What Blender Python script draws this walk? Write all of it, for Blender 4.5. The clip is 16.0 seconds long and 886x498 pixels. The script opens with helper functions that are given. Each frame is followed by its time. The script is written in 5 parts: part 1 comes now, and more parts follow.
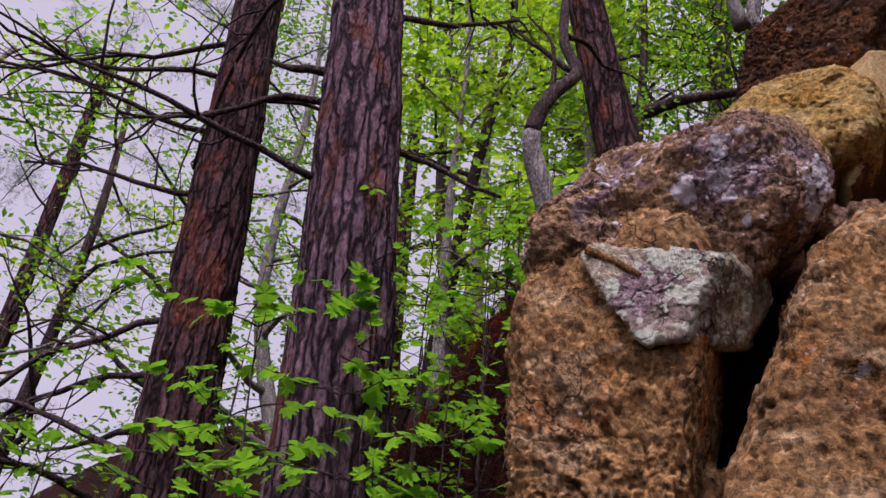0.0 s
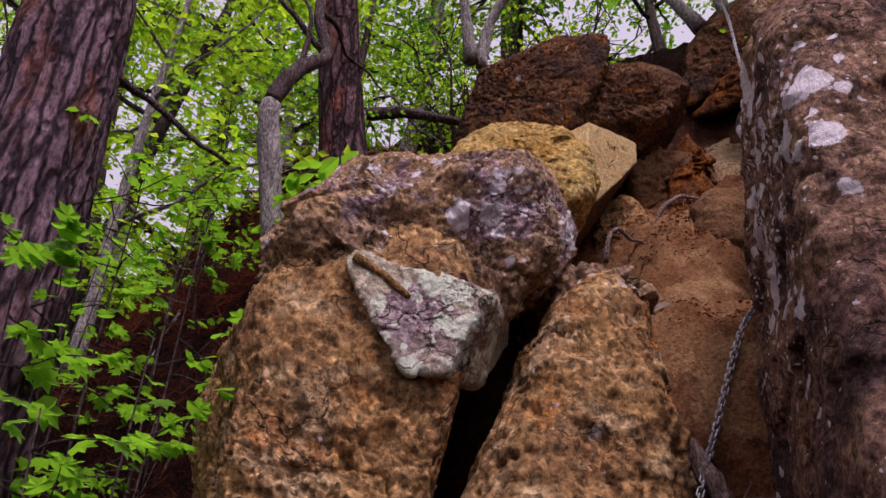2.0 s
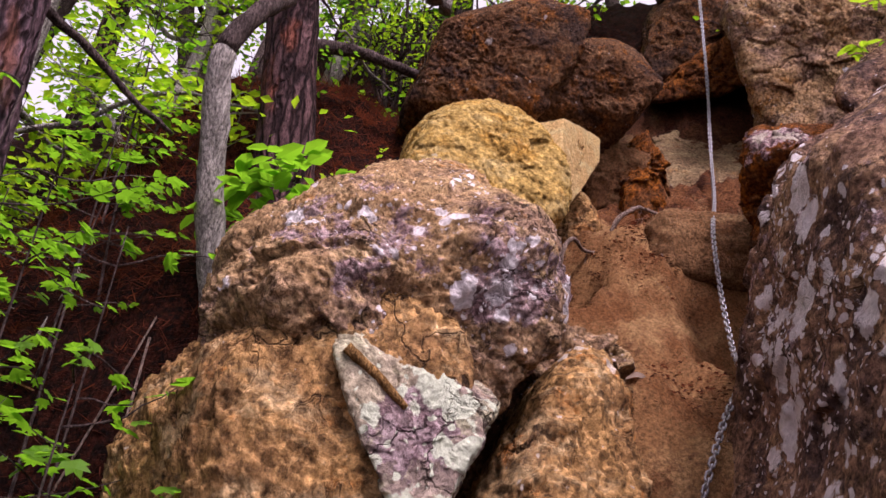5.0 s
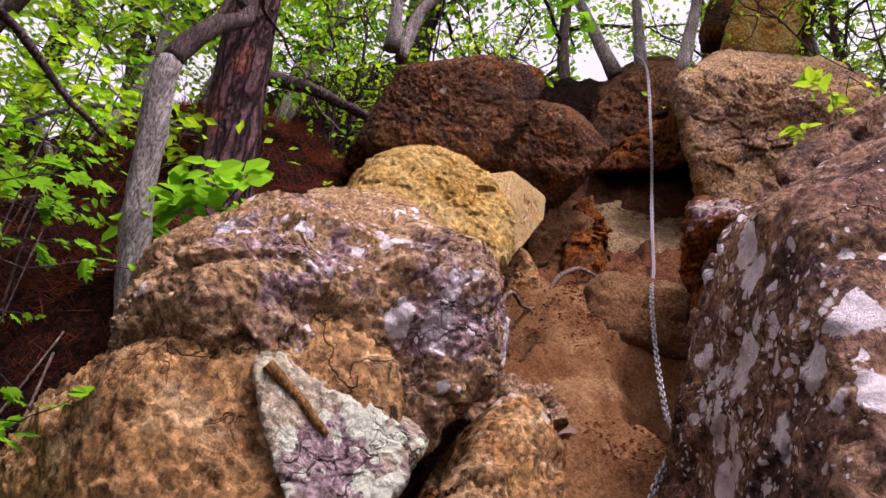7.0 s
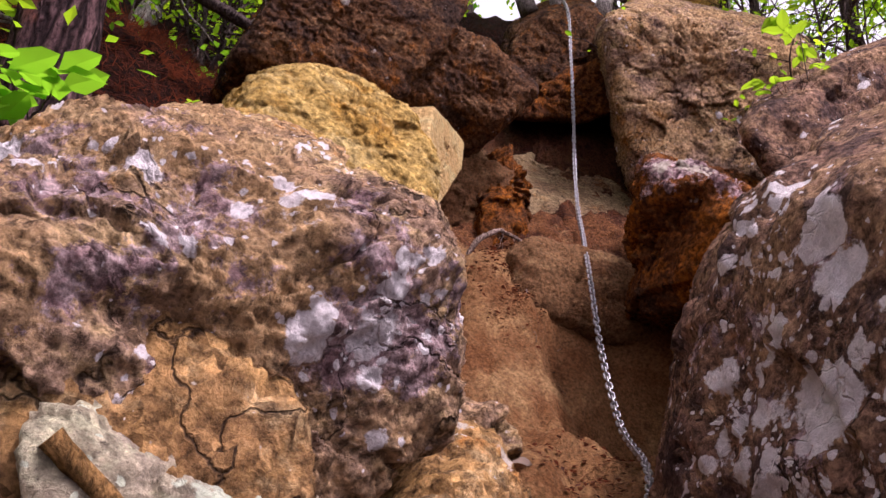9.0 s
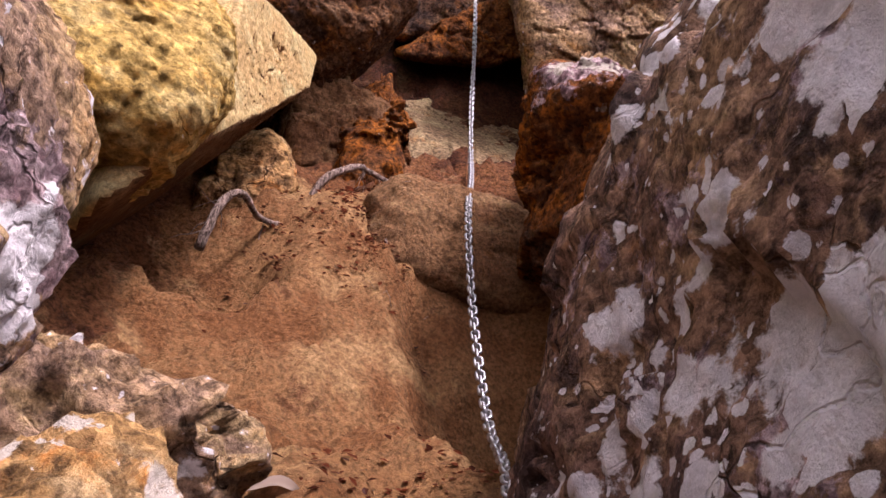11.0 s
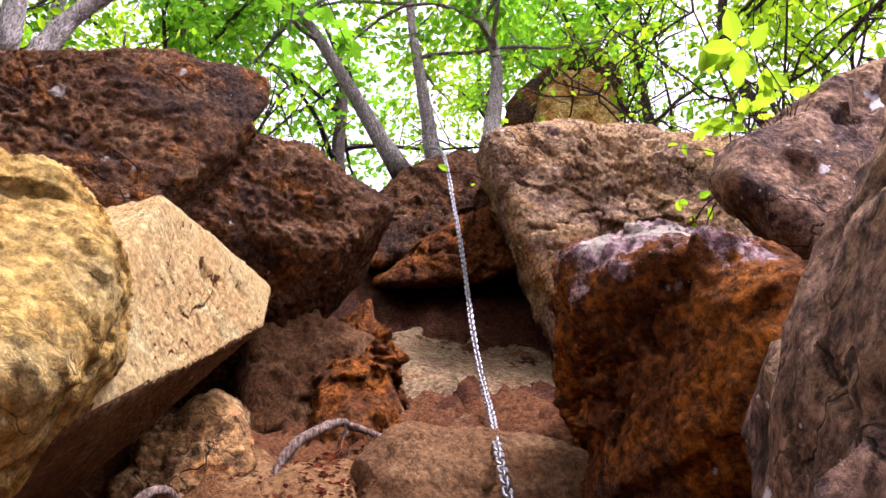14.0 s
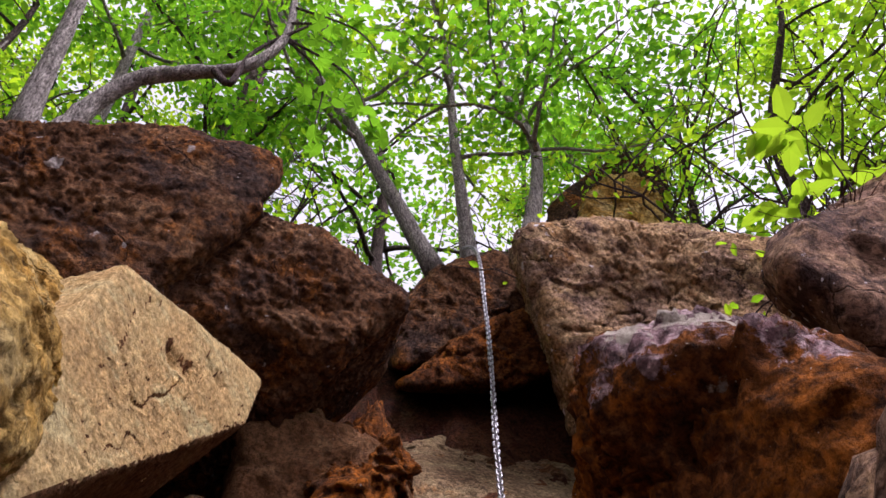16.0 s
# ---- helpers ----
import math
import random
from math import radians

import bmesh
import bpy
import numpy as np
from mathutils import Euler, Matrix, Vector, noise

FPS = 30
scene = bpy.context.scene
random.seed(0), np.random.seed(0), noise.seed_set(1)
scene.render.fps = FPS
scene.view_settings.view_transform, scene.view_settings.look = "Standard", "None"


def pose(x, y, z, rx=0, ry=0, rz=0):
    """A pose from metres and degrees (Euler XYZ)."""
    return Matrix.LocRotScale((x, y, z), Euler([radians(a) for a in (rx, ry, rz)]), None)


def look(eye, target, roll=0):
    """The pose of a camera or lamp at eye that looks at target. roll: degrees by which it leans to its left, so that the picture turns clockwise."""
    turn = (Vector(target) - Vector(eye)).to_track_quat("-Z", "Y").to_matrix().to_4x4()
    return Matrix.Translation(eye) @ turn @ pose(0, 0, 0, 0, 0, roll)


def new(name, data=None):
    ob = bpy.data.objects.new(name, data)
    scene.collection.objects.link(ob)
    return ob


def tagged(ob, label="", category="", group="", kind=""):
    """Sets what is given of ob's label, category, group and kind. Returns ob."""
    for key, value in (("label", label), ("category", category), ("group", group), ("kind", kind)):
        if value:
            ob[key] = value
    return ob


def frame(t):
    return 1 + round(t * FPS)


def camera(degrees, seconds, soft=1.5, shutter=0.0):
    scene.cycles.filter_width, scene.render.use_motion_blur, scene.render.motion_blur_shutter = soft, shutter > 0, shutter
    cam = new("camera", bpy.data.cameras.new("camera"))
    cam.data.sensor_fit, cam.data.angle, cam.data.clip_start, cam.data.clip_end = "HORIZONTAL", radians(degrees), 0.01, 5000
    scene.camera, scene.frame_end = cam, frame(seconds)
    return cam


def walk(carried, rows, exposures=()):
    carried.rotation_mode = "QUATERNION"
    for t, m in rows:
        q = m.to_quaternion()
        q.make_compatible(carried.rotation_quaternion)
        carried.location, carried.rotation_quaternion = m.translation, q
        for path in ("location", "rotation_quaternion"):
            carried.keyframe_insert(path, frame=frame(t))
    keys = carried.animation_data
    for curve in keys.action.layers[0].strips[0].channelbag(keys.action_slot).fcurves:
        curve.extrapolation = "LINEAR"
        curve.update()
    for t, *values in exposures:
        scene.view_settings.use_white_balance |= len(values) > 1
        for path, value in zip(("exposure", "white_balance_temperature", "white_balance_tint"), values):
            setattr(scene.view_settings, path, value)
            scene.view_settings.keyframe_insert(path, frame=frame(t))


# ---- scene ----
cam = camera(58.3, 16.0)
PATH = [
    (0, (0.01, -0.036, 1.458), (-0.031, 1.635, 2.557), 3.1),
    (0.5, (0.002, -0.042, 1.48), (0.079, 1.648, 2.547), 3.7),
    (1, (-0.102, 0.058, 1.488), (0.121, 1.716, 2.583), 0.5),
    (1.5, (-0.292, 0.208, 1.622), (0.388, 1.748, 2.702), -3.5),
    (2, (-0.297, 0.258, 1.642), (0.535, 1.723, 2.721), -0.4),
    (2.5, (-0.265, 0.426, 1.741), (0.615, 1.949, 2.693), -4.2),
    (3, (-0.373, 0.498, 1.802), (0.414, 2.032, 2.816), -4.6),
    (3.5, (-0.507, 0.57, 1.799), (0.285, 2.138, 2.755), -2.9),
    (4, (-0.605, 0.549, 2.038), (0.401, 2.083, 2.835), 1.3),
    (4.5, (-0.586, 0.556, 2.164), (0.509, 2.01, 2.993), 2.9),
    (5, (-0.548, 0.517, 2.256), (0.619, 1.912, 3.09), 4.0),
    (5.2, (-0.527, 0.505, 2.262), (0.698, 1.836, 3.114), 3.9),
    (7.3, (-0.424, 0.685, 2.213), (0.792, 1.924, 3.206), 6.8),
    (7.5, (-0.338, 0.75, 2.268), (0.881, 1.986, 3.26), 6.8),
    (8, (-0.239, 1.011, 2.385), (1.02, 2.212, 3.37), 6.4),
    (8.5, (-0.166, 1.19, 2.591), (1.178, 2.381, 3.472), 6.0),
    (9, (-0.061, 1.184, 2.62), (1.413, 2.193, 3.519), 4.5),
    (9.5, (0.176, 1.215, 2.545), (1.749, 2.115, 3.392), 5.1),
    (10, (0.532, 1.26, 2.761), (2.108, 2.157, 3.604), 4.0),
    (10.2, (0.588, 1.264, 2.814), (2.17, 2.162, 3.647), 4.3),
    (12.3, (1.187, 1.64, 2.878), (2.698, 2.441, 3.915), -3.4),
    (12.5, (1.247, 1.687, 2.999), (2.764, 2.467, 4.042), -3.5),
    (13, (1.447, 1.759, 3.074), (2.902, 2.496, 4.232), -4.3),
    (13.5, (1.408, 1.741, 3.157), (2.748, 2.484, 4.442), -4.1),
    (14, (1.302, 1.673, 3.236), (2.583, 2.353, 4.613), -7.2),
    (14.5, (1.363, 1.71, 3.267), (2.599, 2.422, 4.668), -6.7),
    (15, (1.474, 1.736, 3.425), (2.554, 2.473, 4.938), -3.2),
    (15.5, (1.522, 1.723, 3.402), (2.586, 2.417, 4.947), -3.2),
    (16, (1.527, 1.701, 3.367), (2.577, 2.359, 4.937), -2.5),
]
walk(cam, [(t, look(eye, target, roll)) for t, eye, target, roll in PATH], [(0, 0.05, 5900, 33), (0.5, -0.28, 5900, 36), (1.5, -0.1, 6000, 36), (2.5, 0.48, 6200, 35), (3.5, 0.78, 6300, 33), (5, 0.78, 6300, 32), (9, 0.9, 6200, 30), (10.2, 1.15, 6200, 28), (12.3, 1.9, 6100, 25), (13.8, 1.75, 5950, 25), (14.5, 1.28, 5950, 25), (15.2, 0.95, 5950, 24), (16, 0.75, 6000, 24)])

# ---- world, sun, exposure ----
world = bpy.data.worlds.new("sky")
scene.world = world
world.use_nodes = True
wn, wl = world.node_tree.nodes, world.node_tree.links
sky = wn.new("ShaderNodeTexSky")
sky.sky_type = "NISHITA"
sky.sun_disc = False
sky.sun_elevation, sky.sun_rotation = radians(60), radians(186)
sky.dust_density, sky.ozone_density, sky.air_density = 9.0, 0.6, 1.0
grey = wn.new("ShaderNodeHueSaturation")
grey.inputs["Saturation"].default_value = 0.04
wl.new(sky.outputs[0], grey.inputs["Color"])
veil = wn.new("ShaderNodeMix")  # even overcast over the sky's own glow
veil.data_type = "RGBA"
veil.inputs["Factor"].default_value = 0.5
veil.inputs["B"].default_value = (5.2, 4.9, 5.2, 1)
wl.new(grey.outputs[0], veil.inputs["A"])
wl.new(veil.outputs["Result"], wn["Background"].inputs["Color"])
wn["Background"].inputs["Strength"].default_value = 0.15
sun_data = bpy.data.lights.new("sun", "SUN")
sun_data.energy, sun_data.angle, sun_data.color = 2.3, radians(9), (1.0, 0.94, 0.9)
sun = new("sun", sun_data)
sun.matrix_world = look((-0.6, -5.68, 9.9), (0, 0, 0))


# ---- noise ----
PERM = np.random.RandomState(7).permutation(512).astype(np.int64)
GRAD = np.random.RandomState(8).normal(size=(512, 3))
GRAD /= np.linalg.norm(GRAD, axis=1)[:, None]


def perlin(p):
    """Gradient noise, about -1 to 1, at an array of places."""
    i = np.floor(p).astype(np.int64)
    f = p - i
    w = f * f * f * (f * (f * 6 - 15) + 10)
    total = np.zeros(len(p))
    for cx in (0, 1):
        for cy in (0, 1):
            for cz in (0, 1):
                h = PERM[(PERM[(PERM[(i[:, 0] + cx) & 511] + i[:, 1] + cy) & 511] + i[:, 2] + cz) & 511]
                g = GRAD[h]
                d = (f - (cx, cy, cz))
                k = (w[:, 0] if cx else 1 - w[:, 0]) * (w[:, 1] if cy else 1 - w[:, 1]) * (w[:, 2] if cz else 1 - w[:, 2])
                total += k * (g * d).sum(1)
    return total * 1.6


def fbm(p, octaves=4, gain=0.5):
    out, a = np.zeros(len(p)), 1.0
    for o in range(octaves):
        out += a * perlin(p * 2.03 ** o + 17.3 * o)
        a *= gain
    return out


def facets(p):
    """Angular chips: each cell of a jittered grid is a tilted plane of its own."""
    i0 = np.floor(p - 0.5).astype(np.int64)
    best, out = np.full(len(p), 9.0), np.zeros(len(p))
    for cx in (0, 1):
        for cy in (0, 1):
            for cz in (0, 1):
                h = PERM[(PERM[(PERM[(i0[:, 0] + cx) & 511] + i0[:, 1] + cy) & 511] + i0[:, 2] + cz) & 511]
                d = p - (i0 + (cx, cy, cz) + 0.5 + 0.32 * GRAD[h])
                e = (d * d).sum(1)
                g = GRAD[(h * 7 + 3) & 511]
                near = e < best
                best = np.where(near, e, best)
                out = np.where(near, 0.9 * g[:, 0] + (d * g).sum(1), out)
    return out


def ridged(p, octaves=3):
    out, a = np.zeros(len(p)), 1.0
    for o in range(octaves):
        out += a * (1 - 2 * np.abs(perlin(p * 2.1 ** o + 31.7 * o)))
        a *= 0.5
    return out


# ---- materials ----
def material(name, rough=0.9):
    m = bpy.data.materials.new(name)
    m.use_nodes = True
    b = m.node_tree.nodes["Principled BSDF"]
    b.inputs["Roughness"].default_value = rough
    b.inputs["Specular IOR Level"].default_value = 0.06 if rough >= 0.9 else 0.25
    return m, m.node_tree.nodes, m.node_tree.links, b


def noise_node(n, l, vec, scale, detail=4, rough=0.6, stretch=None):
    t = n.new("ShaderNodeTexNoise")
    t.inputs["Scale"].default_value, t.inputs["Detail"].default_value, t.inputs["Roughness"].default_value = scale, detail, rough
    if stretch:
        mp = n.new("ShaderNodeMapping")
        mp.inputs["Scale"].default_value = stretch
        l.new(vec, mp.inputs["Vector"])
        vec = mp.outputs[0]
    l.new(vec, t.inputs["Vector"])
    return t.outputs["Fac"]


def ramp(n, l, fac, lo, hi, a=0.0, b=1.0):
    r = n.new("ShaderNodeMapRange")
    r.interpolation_type = "SMOOTHSTEP"
    for k, v in zip(("From Min", "From Max", "To Min", "To Max"), (lo, hi, a, b)):
        r.inputs[k].default_value = v
    l.new(fac, r.inputs["Value"])
    return r.outputs[0]


def mix(n, l, fac, a, b, mode="MIX"):
    x = n.new("ShaderNodeMix")
    x.data_type, x.blend_type = "RGBA", mode
    for sock, v in ((x.inputs["Factor"], fac), (x.inputs["A"], a), (x.inputs["B"], b)):
        if isinstance(v, (int, float)):
            sock.default_value = v
        elif isinstance(v, tuple):
            sock.default_value = (*v, 1)
        else:
            l.new(v, sock)
    return x.outputs["Result"]


def math_node(n, l, op, a, b):
    x = n.new("ShaderNodeMath")
    x.operation = op
    for sock, v in zip(x.inputs, (a, b)):
        if isinstance(v, (int, float)):
            sock.default_value = v
        else:
            l.new(v, sock)
    return x.outputs[0]


def bump(n, l, bsdf, height, strength, distance):
    b = n.new("ShaderNodeBump")
    b.inputs["Strength"].default_value, b.inputs["Distance"].default_value = strength, distance
    l.new(height, b.inputs["Height"])
    l.new(b.outputs[0], bsdf.inputs["Normal"])


def rock_material(name, main, second, third, lichen=(0.62, 0.58, 0.60), patches=0.5, grain=60.0, coarse=0.5, crust=(0.16, 0.11, 0.12), crusts=0.5, rust=(0.30, 0.12, 0.03), rusts=0.5, cracked=0.8, gritty=1.0, pores=0.8):
    """Weathered stone: three mineral tones, dark crust, rust, pale lichen where the mesh's lichen value and noise allow it."""
    m, n, l, b = material(name, 0.92)
    tc = n.new("ShaderNodeTexCoord").outputs["Object"]
    col = mix(n, l, ramp(n, l, noise_node(n, l, tc, 2.1, 12, 0.68), 0.43, 0.57), main, second)
    col = mix(n, l, ramp(n, l, noise_node(n, l, tc, 4.6, 12, 0.72, (1, 1, 2.0)), 0.49, 0.62), col, third)
    col = mix(n, l, ramp(n, l, noise_node(n, l, tc, 3.1, 12, 0.74), 0.62 - 0.25 * rusts, 0.72 - 0.2 * rusts, 0, 0.85), col, rust)
    col = mix(n, l, ramp(n, l, noise_node(n, l, tc, 3.9, 12, 0.76), 0.64 - 0.25 * crusts, 0.73 - 0.25 * crusts, 0, 0.85), col, crust)
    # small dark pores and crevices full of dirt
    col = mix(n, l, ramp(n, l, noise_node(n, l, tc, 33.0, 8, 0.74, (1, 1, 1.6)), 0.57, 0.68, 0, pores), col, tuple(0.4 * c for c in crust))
    # thin mauve lichen film
    mv = n.new("ShaderNodeAttribute")
    mv.attribute_name = "mauve"
    film = math_node(n, l, "ADD", mv.outputs["Fac"], math_node(n, l, "MULTIPLY", math_node(n, l, "SUBTRACT", noise_node(n, l, tc, 7.0, 12, 0.76), 0.5), 2.4))
    tint = mix(n, l, ramp(n, l, noise_node(n, l, tc, 24.0, 8, 0.7), 0.4, 0.6), (0.17, 0.105, 0.125), (0.42, 0.32, 0.35))
    col = mix(n, l, ramp(n, l, film, 0.52, 0.62, 0, 0.9), col, tint)
    # grain
    fine = noise_node(n, l, tc, grain, 6, 0.75)
    col = mix(n, l, gritty, col, mix(n, l, ramp(n, l, fine, 0.3, 0.7), (0.22, 0.2, 0.2), (1.75, 1.72, 1.68)), "MULTIPLY")
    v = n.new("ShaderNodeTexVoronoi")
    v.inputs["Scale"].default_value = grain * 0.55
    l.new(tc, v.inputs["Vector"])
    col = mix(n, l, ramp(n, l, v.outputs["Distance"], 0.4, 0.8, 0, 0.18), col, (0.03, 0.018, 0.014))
    pb = n.new("ShaderNodeTexVoronoi")
    pb.inputs["Scale"].default_value = grain * 1.1
    l.new(tc, pb.inputs["Vector"])
    bw = n.new("ShaderNodeRGBToBW")
    l.new(pb.outputs["Color"], bw.inputs[0])
    col = mix(n, l, min(1.0, 0.45 + 0.35 * coarse), col, mix(n, l, bw.outputs[0], (0.4, 0.36, 0.34), (1.65, 1.6, 1.5)), "MULTIPLY") if coarse > 0.35 else col
    # hairline cracks
    wv = n.new("ShaderNodeVectorMath")
    wv.operation = "ADD"
    nv = n.new("ShaderNodeTexNoise")
    nv.inputs["Scale"].default_value, nv.inputs["Detail"].default_value = 6.0, 5
    l.new(tc, nv.inputs["Vector"])
    sc = n.new("ShaderNodeVectorMath")
    sc.operation = "SCALE"
    sc.inputs["Scale"].default_value = 0.35
    l.new(nv.outputs["Color"], sc.inputs[0])
    l.new(tc, wv.inputs[0])
    l.new(sc.outputs[0], wv.inputs[1])
    ve = n.new("ShaderNodeTexVoronoi")
    ve.feature = "DISTANCE_TO_EDGE"
    ve.inputs["Scale"].default_value = 5.5
    l.new(wv.outputs[0], ve.inputs["Vector"])
    crack = math_node(n, l, "MULTIPLY", ramp(n, l, ve.outputs["Distance"], 0.004, 0.03, 1, 0), ramp(n, l, noise_node(n, l, tc, 2.5, 3), 0.45, 0.6))
    col = mix(n, l, math_node(n, l, "MULTIPLY", crack, cracked), col, (0.02, 0.012, 0.01))
    # lichen
    at = n.new("ShaderNodeAttribute")
    at.attribute_name = "lichen"
    gate = math_node(n, l, "ADD", at.outputs["Fac"], math_node(n, l, "MULTIPLY", math_node(n, l, "SUBTRACT", noise_node(n, l, tc, 3.0, 4), 0.5), 0.9))
    blots = []
    for size, width in ((6.5, 1.0), (15.0, 0.85), (40.0, 0.7)):
        spot = n.new("ShaderNodeTexVoronoi")
        spot.inputs["Scale"].default_value = size
        wob = n.new("ShaderNodeVectorMath")
        wob.operation = "MULTIPLY_ADD"
        wob.inputs[1].default_value = (0.11, 0.11, 0.11)
        l.new(nv.outputs["Color"], wob.inputs[0])
        l.new(tc, wob.inputs[2])
        l.new(wob.outputs[0], spot.inputs["Vector"])
        luck = n.new("ShaderNodeRGBToBW")
        l.new(spot.outputs["Color"], luck.inputs[0])
        edge = math_node(n, l, "MULTIPLY", gate, math_node(n, l, "MULTIPLY", luck.outputs[0], width * (0.7 + 0.6 * patches)))
        rim = math_node(n, l, "MULTIPLY", math_node(n, l, "SUBTRACT", noise_node(n, l, tc, size * 4, 8, 0.7), 0.5), 0.45)
        blots.append(ramp(n, l, math_node(n, l, "ADD", math_node(n, l, "SUBTRACT", edge, spot.outputs["Distance"]), rim), -0.01, 0.05))
    full = ramp(n, l, math_node(n, l, "ADD", at.outputs["Fac"], math_node(n, l, "MULTIPLY", math_node(n, l, "SUBTRACT", noise_node(n, l, tc, 18.0, 8, 0.7), 0.5), 0.5)), 0.95, 1.02)
    lf = math_node(n, l, "MAXIMUM", math_node(n, l, "MAXIMUM", blots[0], blots[1]), math_node(n, l, "MAXIMUM", blots[2], full))
    lf = math_node(n, l, "MULTIPLY", lf, ramp(n, l, noise_node(n, l, tc, 55.0, 6, 0.7), 0.25, 0.45, 0.45, 0.95))
    lc = mix(n, l, ramp(n, l, noise_node(n, l, tc, 30.0, 8, 0.7), 0.35, 0.65), lichen, tuple(0.75 * c for c in lichen))
    col = mix(n, l, lf, col, lc)
    l.new(col, b.inputs["Base Color"])
    h = math_node(n, l, "ADD", math_node(n, l, "MULTIPLY", noise_node(n, l, tc, 42.0, 10, 0.72), 1.0), math_node(n, l, "MULTIPLY", v.outputs["Distance"], -0.2 * coarse))
    h = math_node(n, l, "ADD", h, math_node(n, l, "MULTIPLY", fine, 0.5))
    h = math_node(n, l, "SUBTRACT", h, math_node(n, l, "MULTIPLY", crack, 0.6 * cracked))
    bump(n, l, b, h, 1.0, 0.02)
    return m


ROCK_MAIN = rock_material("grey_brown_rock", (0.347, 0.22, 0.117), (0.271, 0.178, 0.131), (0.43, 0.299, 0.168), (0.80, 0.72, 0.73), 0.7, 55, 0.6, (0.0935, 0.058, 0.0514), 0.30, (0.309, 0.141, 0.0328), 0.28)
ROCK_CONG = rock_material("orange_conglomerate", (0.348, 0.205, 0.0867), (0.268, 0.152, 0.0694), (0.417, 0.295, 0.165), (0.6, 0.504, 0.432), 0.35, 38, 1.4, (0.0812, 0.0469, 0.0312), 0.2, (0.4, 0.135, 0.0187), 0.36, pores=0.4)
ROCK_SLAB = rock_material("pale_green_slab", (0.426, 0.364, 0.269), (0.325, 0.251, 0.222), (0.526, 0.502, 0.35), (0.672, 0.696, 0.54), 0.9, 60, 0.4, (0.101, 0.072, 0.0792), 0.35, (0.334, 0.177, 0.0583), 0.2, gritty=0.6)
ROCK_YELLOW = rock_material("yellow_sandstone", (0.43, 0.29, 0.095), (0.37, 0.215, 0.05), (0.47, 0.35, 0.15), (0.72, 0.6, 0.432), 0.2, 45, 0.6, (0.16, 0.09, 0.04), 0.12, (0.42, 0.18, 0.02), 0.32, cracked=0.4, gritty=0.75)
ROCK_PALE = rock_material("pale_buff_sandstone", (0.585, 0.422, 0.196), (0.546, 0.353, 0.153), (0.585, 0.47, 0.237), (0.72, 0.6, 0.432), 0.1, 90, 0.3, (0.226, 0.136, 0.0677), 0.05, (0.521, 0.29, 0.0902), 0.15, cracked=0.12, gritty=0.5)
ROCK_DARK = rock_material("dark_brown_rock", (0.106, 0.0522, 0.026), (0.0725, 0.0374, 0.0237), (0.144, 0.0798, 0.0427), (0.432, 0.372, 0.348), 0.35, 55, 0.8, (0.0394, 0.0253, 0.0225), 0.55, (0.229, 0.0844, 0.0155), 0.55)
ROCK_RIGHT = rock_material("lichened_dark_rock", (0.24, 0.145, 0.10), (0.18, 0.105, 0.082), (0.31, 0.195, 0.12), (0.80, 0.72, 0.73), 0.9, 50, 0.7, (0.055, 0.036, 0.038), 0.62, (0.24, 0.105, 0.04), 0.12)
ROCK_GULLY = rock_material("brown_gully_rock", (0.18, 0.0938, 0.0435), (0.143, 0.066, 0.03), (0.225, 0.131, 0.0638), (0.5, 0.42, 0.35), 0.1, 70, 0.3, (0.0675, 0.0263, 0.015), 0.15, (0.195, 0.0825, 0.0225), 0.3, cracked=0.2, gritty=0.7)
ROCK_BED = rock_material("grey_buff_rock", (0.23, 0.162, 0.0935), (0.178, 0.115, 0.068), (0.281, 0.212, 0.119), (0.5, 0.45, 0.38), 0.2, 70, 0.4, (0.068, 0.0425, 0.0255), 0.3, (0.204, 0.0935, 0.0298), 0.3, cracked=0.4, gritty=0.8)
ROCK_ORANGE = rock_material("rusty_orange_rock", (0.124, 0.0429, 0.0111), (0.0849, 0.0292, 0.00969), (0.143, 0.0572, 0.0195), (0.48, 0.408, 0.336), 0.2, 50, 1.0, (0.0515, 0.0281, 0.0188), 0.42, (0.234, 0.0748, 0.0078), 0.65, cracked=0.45)


